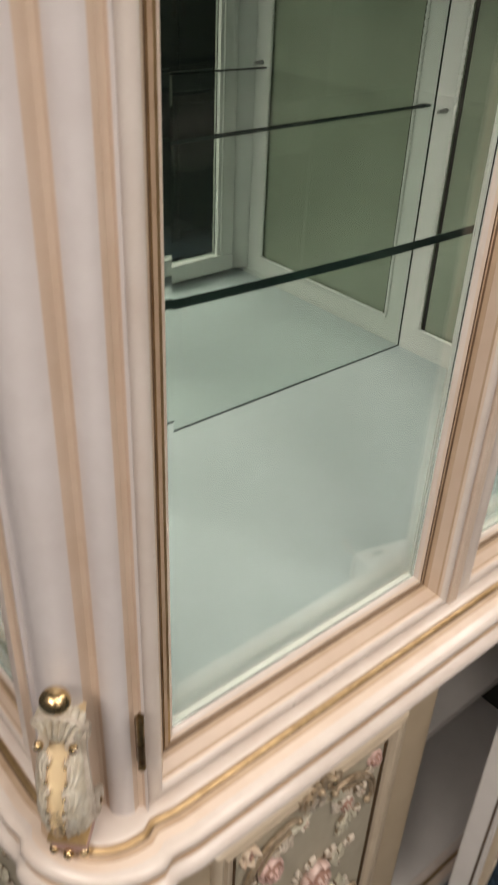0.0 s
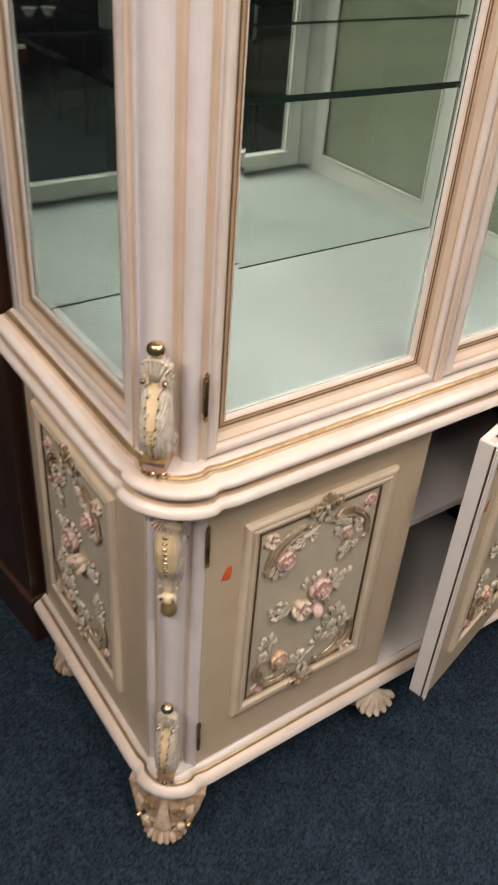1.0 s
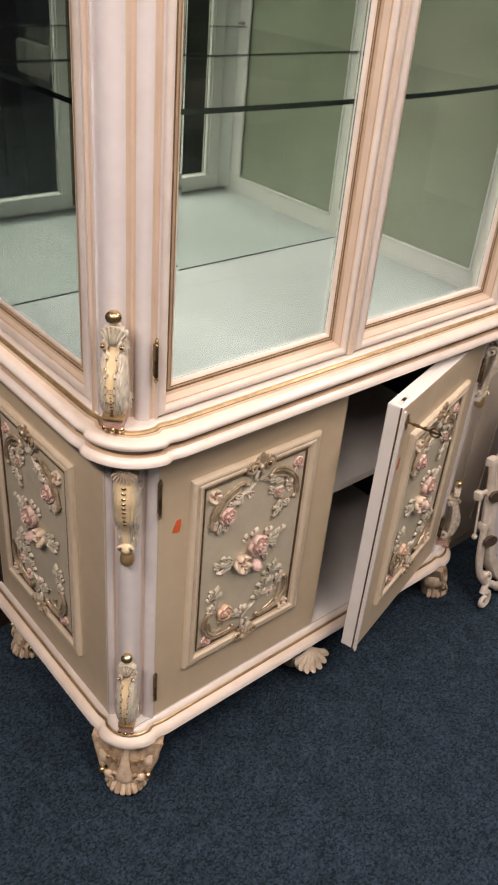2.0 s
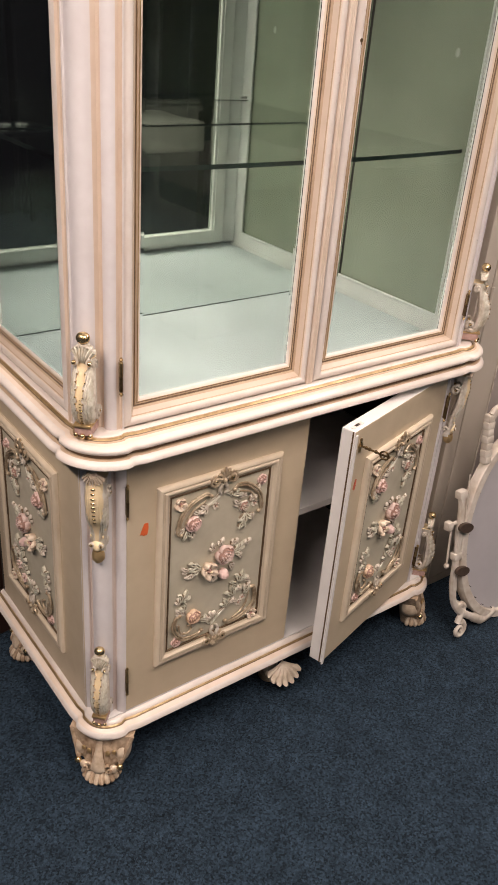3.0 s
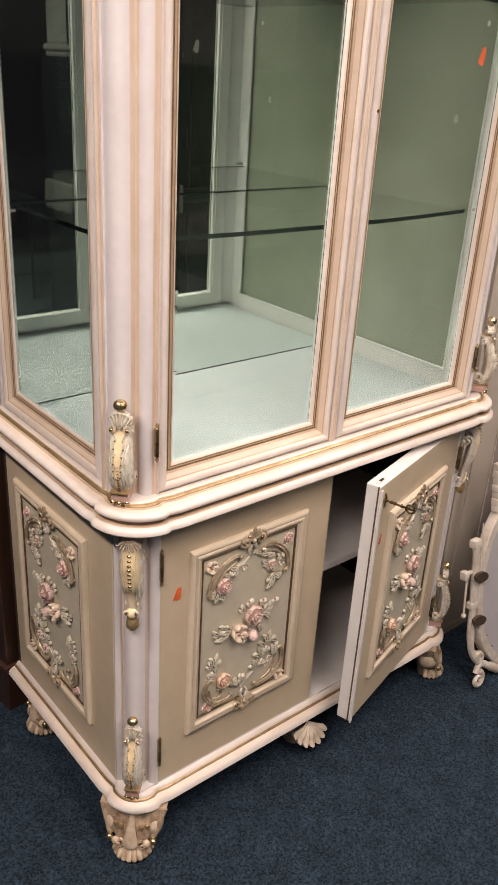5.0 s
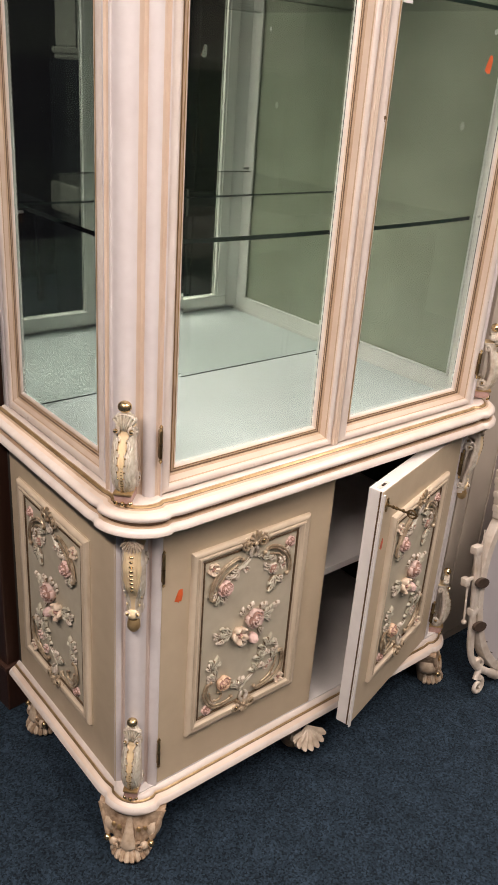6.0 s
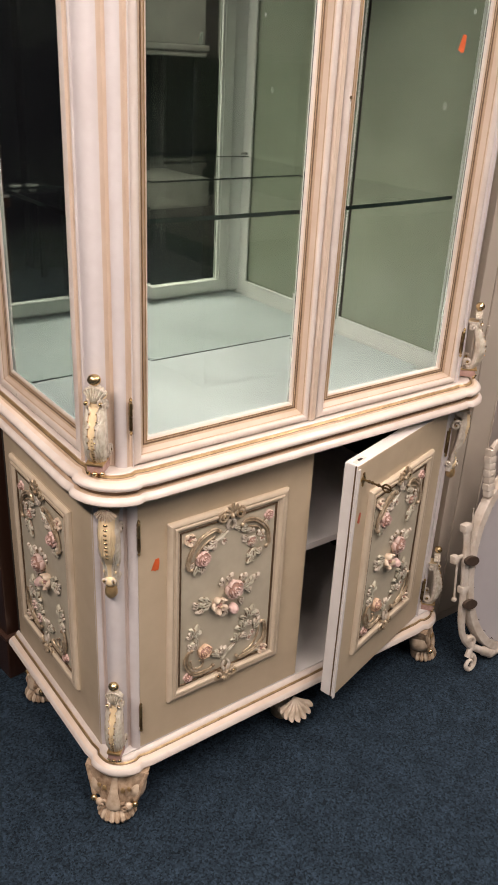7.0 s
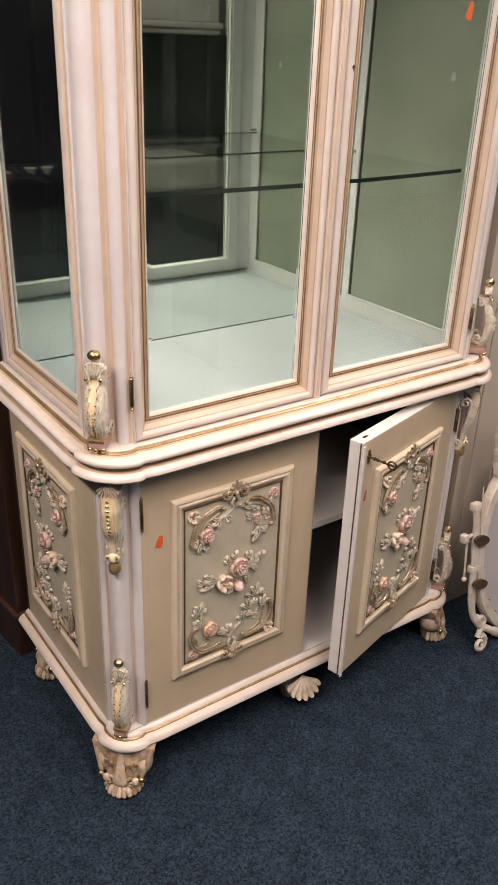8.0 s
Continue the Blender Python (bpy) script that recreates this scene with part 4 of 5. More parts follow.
for s in (-1, 1):
    tube(bm, [(-0.416, -0.050 - 0.020 * (1 - math.cos(a)) / 2 * 1.0, 0.775 + s * 0.009 * math.sin(a)) for a in (math.pi * k / 8 for k in range(9))], 0.0022, 6)
tube(bm, [(-0.416, -0.052, 0.775), (-0.416, -0.074, 0.775)], [0.003, 0.0015], 6)
part("key", bm, [OLD_BRASS], ajar, "ornate brass key", smooth=True)
bm = box(bmesh.new(), -0.434, -0.392, 0.010, 0.020, 0.8165, 0.8182, 0.0004)
part("bolt_plate", bm, IVORY, ajar, "painted bolt plate")
bm = box(bmesh.new(), -0.420, -0.405, 0.0120, 0.0180, 0.8178, 0.8192)
part("bolt", bm, DARK_METAL, ajar)
# carved panel on each side
for m, x, flip in ((Matrix(((0, 1, 0, XL), (-1, 0, 0, 0), (0, 0, 1, 0), (0, 0, 0, 1))), (-0.500, -0.172), -1), (Matrix(((0, -1, 0, XR), (1, 0, 0, 0), (0, 0, 1, 0), (0, 0, 0, 1))), (0.172, 0.500), 1)):
    bm = box(bmesh.new(), x[0] - 0.002, x[1] + 0.002, -0.0015, 0.002, 0.250, 0.732, 0.0005)
    d = part("side_panel", bm, GREIGE, base, "carved flower side panel")
    d.matrix_parent_inverse, d.matrix_basis = base.matrix_basis.inverted(), m
    raised_panel(d, x[0], x[1], 0.252, 0.730, flip)


FOOT_LEAF = material("cream_foot_paint", (0.68, 0.56, 0.42), 0.4, dark=(0.40, 0.29, 0.19), grain=90, patch=30, bump=0.2)


def paw_foot(parent, m, h=0.130):
    """A carved foot that narrows downward to a leafy toe: scrolled wings, a smooth tear-drop leaf and a fringe of petals; faces -y."""
    rows = []
    for i in range(15):
        v = i / 14
        hw = float(np.interp(v, (0, 0.12, 0.3, 0.42, 0.6, 0.8, 1), (0.025, 0.028, 0.035, 0.046, 0.055, 0.063, 0.072)))
        fr = float(np.interp(v, (0, 0.12, 0.3, 0.5, 0.75, 1), (0.030, 0.034, 0.034, 0.032, 0.026, 0.016)))
        row = []
        for j in range(48):
            a = 2 * math.pi * j / 48
            c, s = math.cos(a), math.sin(a)
            k = (abs(c) ** 3 + abs(s) ** 3) ** (-1 / 3)
            x, y = hw * k * c, (fr if s < 0 else 0.018 + 0.030 * v) * k * s
            if s < 0:
                y -= 0.0035 * math.cos(x * 420) * math.sin(math.pi * min(1, v + 0.1))
            row.append((x, y, h * v))
        rows.append(row)
    bm = bmesh.new()
    loft(bm, rows, True, True)
    bm.transform(m)
    foot = part("foot", bm, FOOT_TAN, parent, "carved antique white acanthus foot", smooth=True)
    def put(name, bm, mat, label=""):
        bm.transform(m)
        part(name, bm, mat, foot, label, smooth=True)
    put("tear_leaf", tube(bmesh.new(), smooth_path([(0, -0.016, h * 1.0), (0, -0.028, h * 0.75), (0, -0.036, h * 0.50), (0, -0.037, h * 0.33), (0, -0.036, h * 0.24)], 4),
        [0.006, 0.006, 0.0065, 0.007, 0.008, 0.009, 0.0105, 0.012, 0.0135, 0.015, 0.0165, 0.0175, 0.018, 0.017, 0.015, 0.011, 0.005], 12, flat=0.6), FOOT_LEAF, "smooth cream tear-drop leaf")
    for s in (-1, 1):
        put("wing", tube(bmesh.new(), smooth_path([(s * 0.068, -0.006, h * 0.99), (s * 0.060, -0.013, h * 0.78), (s * 0.052, -0.019, h * 0.58), (s * 0.047, -0.024, h * 0.44)], 4),
            [0.0060] * 5 + [0.0065] * 4 + [0.0070] * 3 + [0.005], 8), FOOT_TAN)
        put("knob", ball(bmesh.new(), (s * 0.048, -0.030, h * 0.40), 0.0078, u=12, v=8), GOLD, "gold ball")
        put("knee", ball(bmesh.new(), (s * 0.045, 0.002, h * 0.62), 0.030, squash=(0.66, 1.0, 1.10), u=16, v=10), FOOT_LEAF, "smooth cream knee")
        put("leaf_curl", ball(bmesh.new(), (s * 0.033, -0.031, h * 0.33), 0.0095, squash=(1.1, 0.8, 1.2), u=12, v=8), FOOT_LEAF)
        put("carved_eye", ball(bmesh.new(), (s * 0.021, -0.033, h * 0.70), 0.0062, u=8, v=6, squash=(0.9, 0.6, 1.3)), GILT)
        put("carved_eye", ball(bmesh.new(), (s * 0.034, -0.029, h * 0.72), 0.0055, u=8, v=6, squash=(0.9, 0.6, 1.2)), GILT)
        put("carved_eye", tube(bmesh.new(), spiral(s * 0.025, h * 0.34, 0.012, 1.2, 1.5, s, -0.036), [0.0040 - 0.0001 * k for k in range(19)], 7), FOOT_TAN)
    for s in (-1, 1):
        coil = [(s * (0.041 + 0.0004 * k), 0.004 + 0.020 * (1 - 0.045 * k) * math.cos(0.55 * k), h * 0.56 + 0.024 * (1 - 0.045 * k) * math.sin(0.55 * k)) for k in range(17)]
        put("side_coil", tube(bmesh.new(), coil, [0.0068 - 0.00015 * k for k in range(17)], 7), FOOT_LEAF)
    for k in range(13):
        a = -math.pi / 2 + (k - 6) * 0.30
        c, s = math.cos(a), math.sin(a)
        path = [(x * c, -0.008 + 1.05 * x * s, z) for x, z in ((0.024, h * 0.27), (0.030, h * 0.23), (0.0365, h * 0.15), (0.0400, h * 0.085), (0.0395, h * 0.050))]
        put("petal", tube(bmesh.new(), path, [0.0025, 0.0050, 0.0066, 0.0072, 0.0050], 8), FOOT_LEAF if k % 2 == 0 else FOOT_TAN)
    # dark umber balls stand in for the shade between the petals
    for k in range(9):
        a = -math.pi / 2 + (k - 4) * 0.33
        put("crevice", ball(bmesh.new(), (0.0265 * math.cos(a), -0.008 + 0.028 * math.sin(a), h * 0.27), 0.0042, u=8, v=6), UMBER)
    return foot


for m, hand in CORNERS:
    paw_foot(base, m @ Matrix.Translation((0.023, 0.028, 0)) @ corner_matrix(0, 0) @ Matrix.Diagonal((1.02, 1.02, 1, 1)))
    back_turn = Matrix.Translation((0.035, 0.475, 0)) @ pose(0, 0, 0, 0, 0, -90)
    paw_foot(base, m @ back_turn)
# the shell foot under the middle of the front
SHELL_CREAM = material("cream_shell_paint", (0.72, 0.62, 0.50), 0.4, dark=(0.55, 0.44, 0.32), grain=90, patch=30, bump=0.2)
bm = shell(bmesh.new(), 0.090, 0.066, 0.020, 7, (0, 0, 0), -1, spread=1.45, notch=0.16)
bm.transform(pose(MID, 0.010, 0.098, -26, 0, -14))
foot = part("shell_foot", bm, SHELL_CREAM, base, "carved white scallop foot", smooth=True)
bm = bmesh.new()
loft(bm, [[(MID + (0.020 + 0.020 * v) * math.cos(a), 0.062 + 0.026 * math.sin(a), 0.128 * v) for a in (2 * math.pi * k / 20 for k in range(20))] for v in (0, 0.2, 0.5, 0.8, 1.0)], True, True)
part("foot_core", bm, ANTIQUE, foot, "", smooth=True)
for s in (-1, 1):
    bm = tube(bmesh.new(), smooth_path([(MID + s * 0.015, 0.022, 0.122), (MID + s * 0.055, 0.026, 0.112), (MID + s * 0.085, 0.030, 0.128), (MID + s * 0.120, 0.034, 0.136)], 4), [0.012] * 4 + [0.009] * 4 + [0.007] * 4 + [0.003], 8)
    part("side_leaf", bm, ANTIQUE, foot, "", smooth=True)
    part("scroll_eye", ball(bmesh.new(), (MID + s * 0.048, 0.004, 0.110), 0.005, u=10, v=7), GOLD, foot)


# ---------------------------------------------------------------- glazed upper part
vitrine = thing("glass_vitrine", (MID, 0.28, 0.8545), "ivory glazed display vitrine with glass doors and mirrored back", "vitrine")
V0, V1 = 0.887, 2.02
FLOOR_IN = 0.876
# umber and tan lowest bands paint the shadow between the two ledges
ledge("base_moulding", vitrine, [(-0.03, 0.8536, 0), (0.0310, 0.8536, 4), (0.0325, 0.8600, 1), (0.0372, 0.8618, 1), (0.0410, 0.8640, 0), (0.0430, 0.8684, 0), (0.0418, 0.8728, 0), (0.0370, 0.8762, 0), (0.0300, 0.8782, 2), (0.0210, 0.8794, 1), (0.0148, 0.8800, 4), (0.0132, 0.8812, 3), (0.0112, 0.8836, 3), (0.0090, 0.8842, 4),
                                 (0.0082, 0.8826, 1), (0.0070, 0.8848, 0), (0.0040, 0.8862, 0), (0.000, 0.8866, 0), (-0.029, 0.8866, 5), (-0.0305, 0.8860, 5), (-0.0308, FLOOR_IN - 0.008, 0)],
      [IVORY, TAN, CREAM_PEACH, GILT_LINE, UMBER, INSIDE], "ivory base moulding with a gold line")
block("inside_floor", (0.0365, 2 * MID - 0.0365, 0.0420, 0.5525, FLOOR_IN - 0.0075, FLOOR_IN), FLOOR_PAINT, vitrine, "pale mint painted floor", 0)
ledge("cornice", vitrine, [(-0.02, V1, 0), (0.0, V1, 0), (0.012, V1 + 0.010, 1), (0.030, V1 + 0.020, 0), (0.045, V1 + 0.040, 0), (0.045, V1 + 0.055, 0), (0.0, V1 + 0.060, 0)], [IVORY, PEACH], "ivory cornice")
# from the outer edge inward: a round bead, a steep cove, a dark quirk, a flat fillet and the lip at the glass
SASH_DOOR = [(0.0, 0.058), (0.0, 0.0240), (0.0012, 0.0185), (0.0040, 0.0150), (0.0080, 0.0128), (0.0115, 0.0125), (0.0150, 0.0140), (0.0175, 0.0175), (0.0185, 0.0205), (0.0205, 0.0225), (0.0235, 0.0265), (0.0270, 0.0320), (0.0300, 0.0365),
             (0.0308, 0.0385), (0.0325, 0.0385), (0.0330, 0.0374), (0.0362, 0.0374), (0.0366, 0.0388), (0.0385, 0.0378), (0.0420, 0.0400), (0.0445, 0.0455), (0.0400, 0.0500), (0.0400, 0.058)]
# umber outer sides darken the door gap; tan paints shade in the quirks
SASH_KINDS = [2, 2, 0, 0, 0, 0, 0, 6, 7, 1, 1, 7, 2, 2, 3, 7, 2, 3, 6, 0, 4, 4, 4]
SASH_SIDE = [(0.0, 0.0285)] + [(1.135 * i, 0.010 + (y - 0.0125) / 1.886) for i, y in SASH_DOOR[1:-2]]
SASH_SIDE_KINDS = SASH_KINDS[:-2]
SASH_MATS = [IVORY, PEACH, UMBER, GILT, INSIDE, INSIDE, CREAM_PEACH, TAN]


COLUMN_GLAZED = [(-0.062, 0.004, 1), (-0.058, 0.0062, 1), (-0.0545, 0.0045, 0), (-0.0525, 0.0000, 0), (-0.0505, -0.0022, 0), (-0.0490, 0.0000, 0), (-0.0475, 0.0005, 0), (-0.0440, -0.0042, 0), (-0.0390, -0.0092, 0), (-0.0330, -0.0128, 0), (-0.0265, -0.0150, 0), (-0.0200, -0.0155, 0),
                 (-0.0140, -0.0142, 0), (-0.0085, -0.0105, 0), (-0.0050, -0.0060, 1), (-0.0030, -0.0022, 1), (0.0005, 0.0012, 1), (0.0045, 0.0012, 1), (0.0080, -0.0020, 0), (0.0105, -0.0052, 0), (0.0160, -0.0078, 0), (0.0220, -0.0082, 0), (0.0275, -0.0068, 0), (0.0315, -0.0030, 1),
                 (0.0340, 0.0030, 1), (0.0380, 0.0045, 1), (0.0410, 0.0010, 0), (0.0440, -0.001, 0), (0.040, 0.020, 2), (-0.050, 0.020, 0)]


def pane(parent, x0, x1, z0, z1, y, move=PLAIN, bevel=0.010, label="clear bevelled glass", mat=GLASS):
    """A plate of glass with a ground bevel all round its face."""
    def ring(i, yy):
        return [(x0 + i, yy, z0 + i), (x1 - i, yy, z0 + i), (x1 - i, yy, z1 - i), (x0 + i, yy, z1 - i)]
    bm = bmesh.new()
    loft(bm, [ring(0, y + 0.0045), ring(0, y + 0.0008), ring(bevel, y)], True, True)
    bm.transform(move)
    ob = part("pane", bm, mat, parent, label)
    ob.visible_shadow = False
    return ob


def glass_door(x0, x1, l, r, label):
    """A deep moulded sash: its glass lies 33 mm behind its face. l, r: how much wider its two stiles are."""
    bm = box(bmesh.new(), x0 + 0.0005, x1 - 0.0005, 0.0585, 0.0605, V0 + 0.001, V0 + 0.034)
    d = part("glass_door", bm, INSIDE, vitrine, label)
    moulded_frame(d, ("rail", "stile"), x0, x1, V0, V1 - 0.001, SASH_DOOR, SASH_KINDS, SASH_MATS, wide=(l, r, 0.965, 1.1))
    pane(d, x0 + 0.0425 * l, x1 - 0.0425 * r, V0 + 0.0408, V1 - 0.044, 0.0468)
    return d


DOORS = ((0.0665, 0.5030, 1.135, 0.81), (0.5224, 2 * MID - 0.0665, 1.29, 1.10))
left_door, right_door = [glass_door(*d, "ivory and peach glazed door, closed") for d in DOORS]
reeds = [(0.5031, 0.0560), (0.5031, 0.0150)] + [(0.5036 + 0.0054 * k + 0.0027 * (1 - math.cos(a)), 0.0142 - 0.0022 * math.sin(a)) for k in range(3) for a in (0.2, 0.9, 1.57, 2.24, 2.94)] + [(0.5202, 0.0150), (0.5202, 0.0560)]
# umber on the right flank paints the dark of the door gap
bm = prism(bmesh.new(), reeds, lambda p: ((p[0], p[1], V0 + 0.001), (p[0], p[1], V1 - 0.003)), [0] * 16 + [2] * (len(reeds) - 16))
part("astragal", bm, [CREAM_PEACH, CREAM_PEACH, UMBER], left_door, "reeded meeting strip of the doors", smooth=True)
bm = tube(bmesh.new(), [(0.5385, 0.0125, 1.545), (0.5385, 0.0165, 1.545)], 0.0036, 10)
box(bm, 0.5372, 0.5398, 0.0127, 0.0165, 1.538, 1.545)
part("keyhole", bm, OLD_BRASS, right_door, "dark keyhole")
sticker(right_door, 0.868, 0.0462, 1.651, 0.022, 0.036, STICKER)
SIDE_LEFT = Matrix(((0, 1, 0, XL - 0.010), (-1, 0, 0, 0), (0, 0, 1, 0), (0, 0, 0, 1)))


def rope(bm, a, b, r=0.0036, pitch=0.011, cut=0.34):
    """A twisted bead along a straight line."""
    a, b = Vector(a), Vector(b)
    n = max(4, int((b - a).length / 0.0032))
    d = (b - a).normalized()
    s = d.cross(Vector((0, 1, 0)) if abs(d.y) < 0.9 else Vector((1, 0, 0))).normalized()
    t = s.cross(d)
    rings = []
    for k in range(n + 1):
        p = a.lerp(b, k / n)
        ph = 2 * math.pi * (b - a).length * k / n / pitch
        rings.append([p + (s * math.cos(q) + t * math.sin(q)) * r * (1 + cut * math.cos(2 * q + ph)) for q in (math.pi * j / 4 for j in range(8))])
    loft(bm, rings, True, True)


for door, (x0, x1, l, r) in ((left_door, DOORS[0]), (right_door, DOORS[1])):
    lo_x, hi_x, lo_z, hi_z = x0 + 0.032 * l, x1 - 0.032 * r, V0 + 0.036, V1 - 0.040
    for p, q in (((lo_x, 0.0605, lo_z), (hi_x, 0.0605, lo_z)), ((lo_x, 0.0605, lo_z), (lo_x, 0.0605, hi_z)), ((hi_x, 0.0605, lo_z), (hi_x, 0.0605, hi_z))):
        bm = bmesh.new()
        rope(bm, p, q, 0.0024, 0.009, 0.10)
        part("rope_bead", bm, INSIDE, door, "fine white glazing bead", smooth=True)

for m, hand in CORNERS:
    side = m @ SIDE_LEFT
    cm = m @ corner_matrix(0.0365, 0.0435)
    column(vitrine, V0 - 0.001, V1, cm, [LILAC, PEACH, INSIDE], "lilac-white and peach fluted corner column", COLUMN_GLAZED)
    corbel(vitrine, 0.8865, 0.208, 0.047, cm @ Matrix.Translation((-0.0165, 0, 0)), "standing", 0.022)
    frame_bm = box(bmesh.new(), -0.5615, -0.5435, 0.010, 0.032, V0, V1, 0.001)
    frame_bm.transform(side)
    part("rear_post", frame_bm, [LILAC], vitrine)
    frame_bm = box(bmesh.new(), -0.1150, -0.0890, 0.0105, 0.032, V0, V1, 0.004)
    frame_bm.transform(side)
    part("front_post", frame_bm, [LILAC], vitrine)
    glazing = moulded_frame(vitrine, ("side_rail", "side_stile"), -0.5432, -0.1152, V0, V1, SASH_SIDE, SASH_SIDE_KINDS, SASH_MATS, side)
    b = -0.1180 if hand > 0 else -0.1220
    if hand > 0:
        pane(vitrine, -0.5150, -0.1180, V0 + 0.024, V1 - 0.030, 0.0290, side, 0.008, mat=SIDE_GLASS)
    else:
        # an opaque panel replaces the right side's glass and the view through it
        bm = box(bmesh.new(), -0.5070, b, 0.0328, 0.0352, V0 + 0.036, V1 - 0.030)
        bm.transform(side)
        part("side_panel", bm, GREEN_PANEL, vitrine, "opaque grey-green panel standing in for side glass")
        # a dark strip on the panel paints the shadow of its recess
        bm = box(bmesh.new(), -0.5010, -0.4940, 0.0354, 0.0364, V0 + 0.038, V1 - 0.032)
        bm.transform(side)
        part("panel_gap", bm, SHADED_BOARD, vitrine, "dark strip painted as the recess shade along the panel")
    # the lining inside and its rope beads
    a, c, d = -0.5150 if hand > 0 else -0.5070, V0 + (0.024 if hand > 0 else 0.036), V1 - 0.030
    for dims in ((-0.5520, a, 0.0325, 0.0410, V0, V1), (b, -0.0795, 0.0325, 0.0410, V0, V1), (a, b, 0.0325, 0.0410, V0, c), (a, b, 0.0325, 0.0410, d, V1)):
        bm = box(bmesh.new(), *dims)
        bm.transform(side)
        part("inner_lining", bm, INSIDE, vitrine, "cool white painted lining")
    a, b, c = a + 0.002, b - 0.002, c + 0.002
    for p, q in (((a, 0.0415, c), (b, 0.0415, c)), ((a, 0.0415, c), (a, 0.0415, d)), ((b, 0.0415, c), (b, 0.0415, d))):
        bm = bmesh.new()
        rope(bm, p, q)
        bm.transform(side)
        part("rope_bead", bm, INSIDE, vitrine, "white twisted glazing bead", smooth=True)
    x = 0.0595 if hand > 0 else 0.0745
    hinge(vitrine, x, 0.996, m @ pose(0, 0.013, 0), h=0.054)
    hinge(vitrine, x, 1.866, m @ pose(0, 0.013, 0), h=0.054)

block("back_board", (XL, XR, 0.5530, BACK, V0, V1), INSIDE, vitrine, "", 0)
block("top_board", (XL + 0.03, XR - 0.03, 0.045, 0.5530, V1 - 0.02, V1 - 0.002), INSIDE, vitrine, "", 0)
block("mirror_back", (0.0360, 1.0170, 0.5465, 0.5525, FLOOR_IN + 0.0005, V1 - 0.021), MIRROR, vitrine, "silvered mirror back", 0)
block("mirror_edge", (0.0360, 1.0170, 0.5452, 0.5464, FLOOR_IN + 0.0005, FLOOR_IN + 0.0020), GLASS_EDGE, vitrine, "dark mirror edge", 0)
for x in (0.0360, 1.0155):
    block("mirror_edge", (x, x + 0.0015, 0.5452, 0.5464, FLOOR_IN + 0.0025, V1 - 0.021), GLASS_EDGE, vitrine, "dark mirror edge", 0)
for z in (1.3190, 1.7600):
    bm = bmesh.new()
    bow = [(0.0570 + 0.947 * k / 24, 0.1015 + 0.018 * ((k - 12) / 9.6) ** 2) for k in range(25)]
    prism(bm, bow + [(1.0040, 0.5448), (0.0570, 0.5448)], lambda p: ((p[0], p[1], z), (p[0], p[1], z + 0.0085)))
    bmesh.ops.recalc_face_normals(bm, faces=bm.faces)
    for f in bm.faces:
        f.material_index = 1 if abs(f.normal.y) > 0.8 else 0
    glass_shelf = part("glass_shelf", bm, [SHELF_GLASS, GLASS_EDGE], vitrine, "clear glass shelf with dark green edges")
    glass_shelf.visible_shadow = False
    for m, hand in CORNERS:
        for y in (0.100, 0.522):
            q = z - 0.0040 if y > 0.3 else z + 0.0120
            bm = tube(bmesh.new(), [(0.0355, y, q), (0.0430, y, q), (0.0431, y, q), (0.0560, y, q)], [0.0045, 0.0045, 0.0032, 0.0032], 10)
            bm.transform(m)
            part("shelf_pin", bm, PIN_STEEL, vitrine, "small metal shelf pin", smooth=True)
bm = box(bmesh.new(), 0.5850, 0.6100, 0.0455, 0.0462, 1.738, 1.776)
part("paper_label", bm, CHINA, right_door, "white paper price label")
for k, wide in enumerate((0.016, 0.012, 0.015)):
    part("print_bar", box(bmesh.new(), 0.5885, 0.5885 + wide, 0.0450, 0.0456, 1.7435 + 0.009 * k, 1.7465 + 0.009 * k), DARK_METAL, right_door, "plain dark print bar")
GLUE = material("grey_glue_mark", (0.34, 0.37, 0.31), 0.5, dark=(0.25, 0.28, 0.22), grain=200, patch=80)
for y, z, r, mat, label in ((0.208, 1.522, 1.0, GLUE, "faint grey glue mark"), (0.157, 1.722, 0.6, INSIDE, "small white round sticker")):
    bm = bmesh.new()
    prism(bm, [(0.007 * r * math.cos(a), 0.010 * r * math.sin(a)) for a in (2 * math.pi * k / 12 for k in range(12))], lambda p: ((1.0217, y + p[0], z + p[1]), (1.0224, y + p[0], z + p[1])))
    part("sticker", bm, mat, vitrine, label)


# ---------------------------------------------------------------- neighbours
def brown_wardrobe():
    t = thing("brown_wardrobe", pose(-0.030, 0.572, 0, 0, 0, 6.5), "dark brown veneered wardrobe with a plinth behind the cabinet", "wardrobe")
    def add(name, dims, mat, bevel=0.003, label=""):
        ob = block(name, dims, mat, t, label, bevel)
        ob.matrix_parent_inverse = Matrix.Identity(4)
    add("plinth", (0.004, 1.10, 0.004, 0.60, 0, 0.130), BROWN, 0.004)
    add("plinth_moulding", (0.000, 1.10, 0.000, 0.60, 0.1305, 0.145), BROWN_EDGE, 0.005, "worn lighter moulding")
    add("body", (0.010, 1.09, 0.010, 0.60, 0.1455, 1.28), BROWN)
    add("waist_moulding", (0.002, 1.10, 0.002, 0.60, 1.2805, 1.305), BROWN_EDGE, 0.006)
    add("upper_body", (0.012, 1.09, 0.012, 0.60, 1.3055, 2.05), BROWN)


brown_wardrobe()


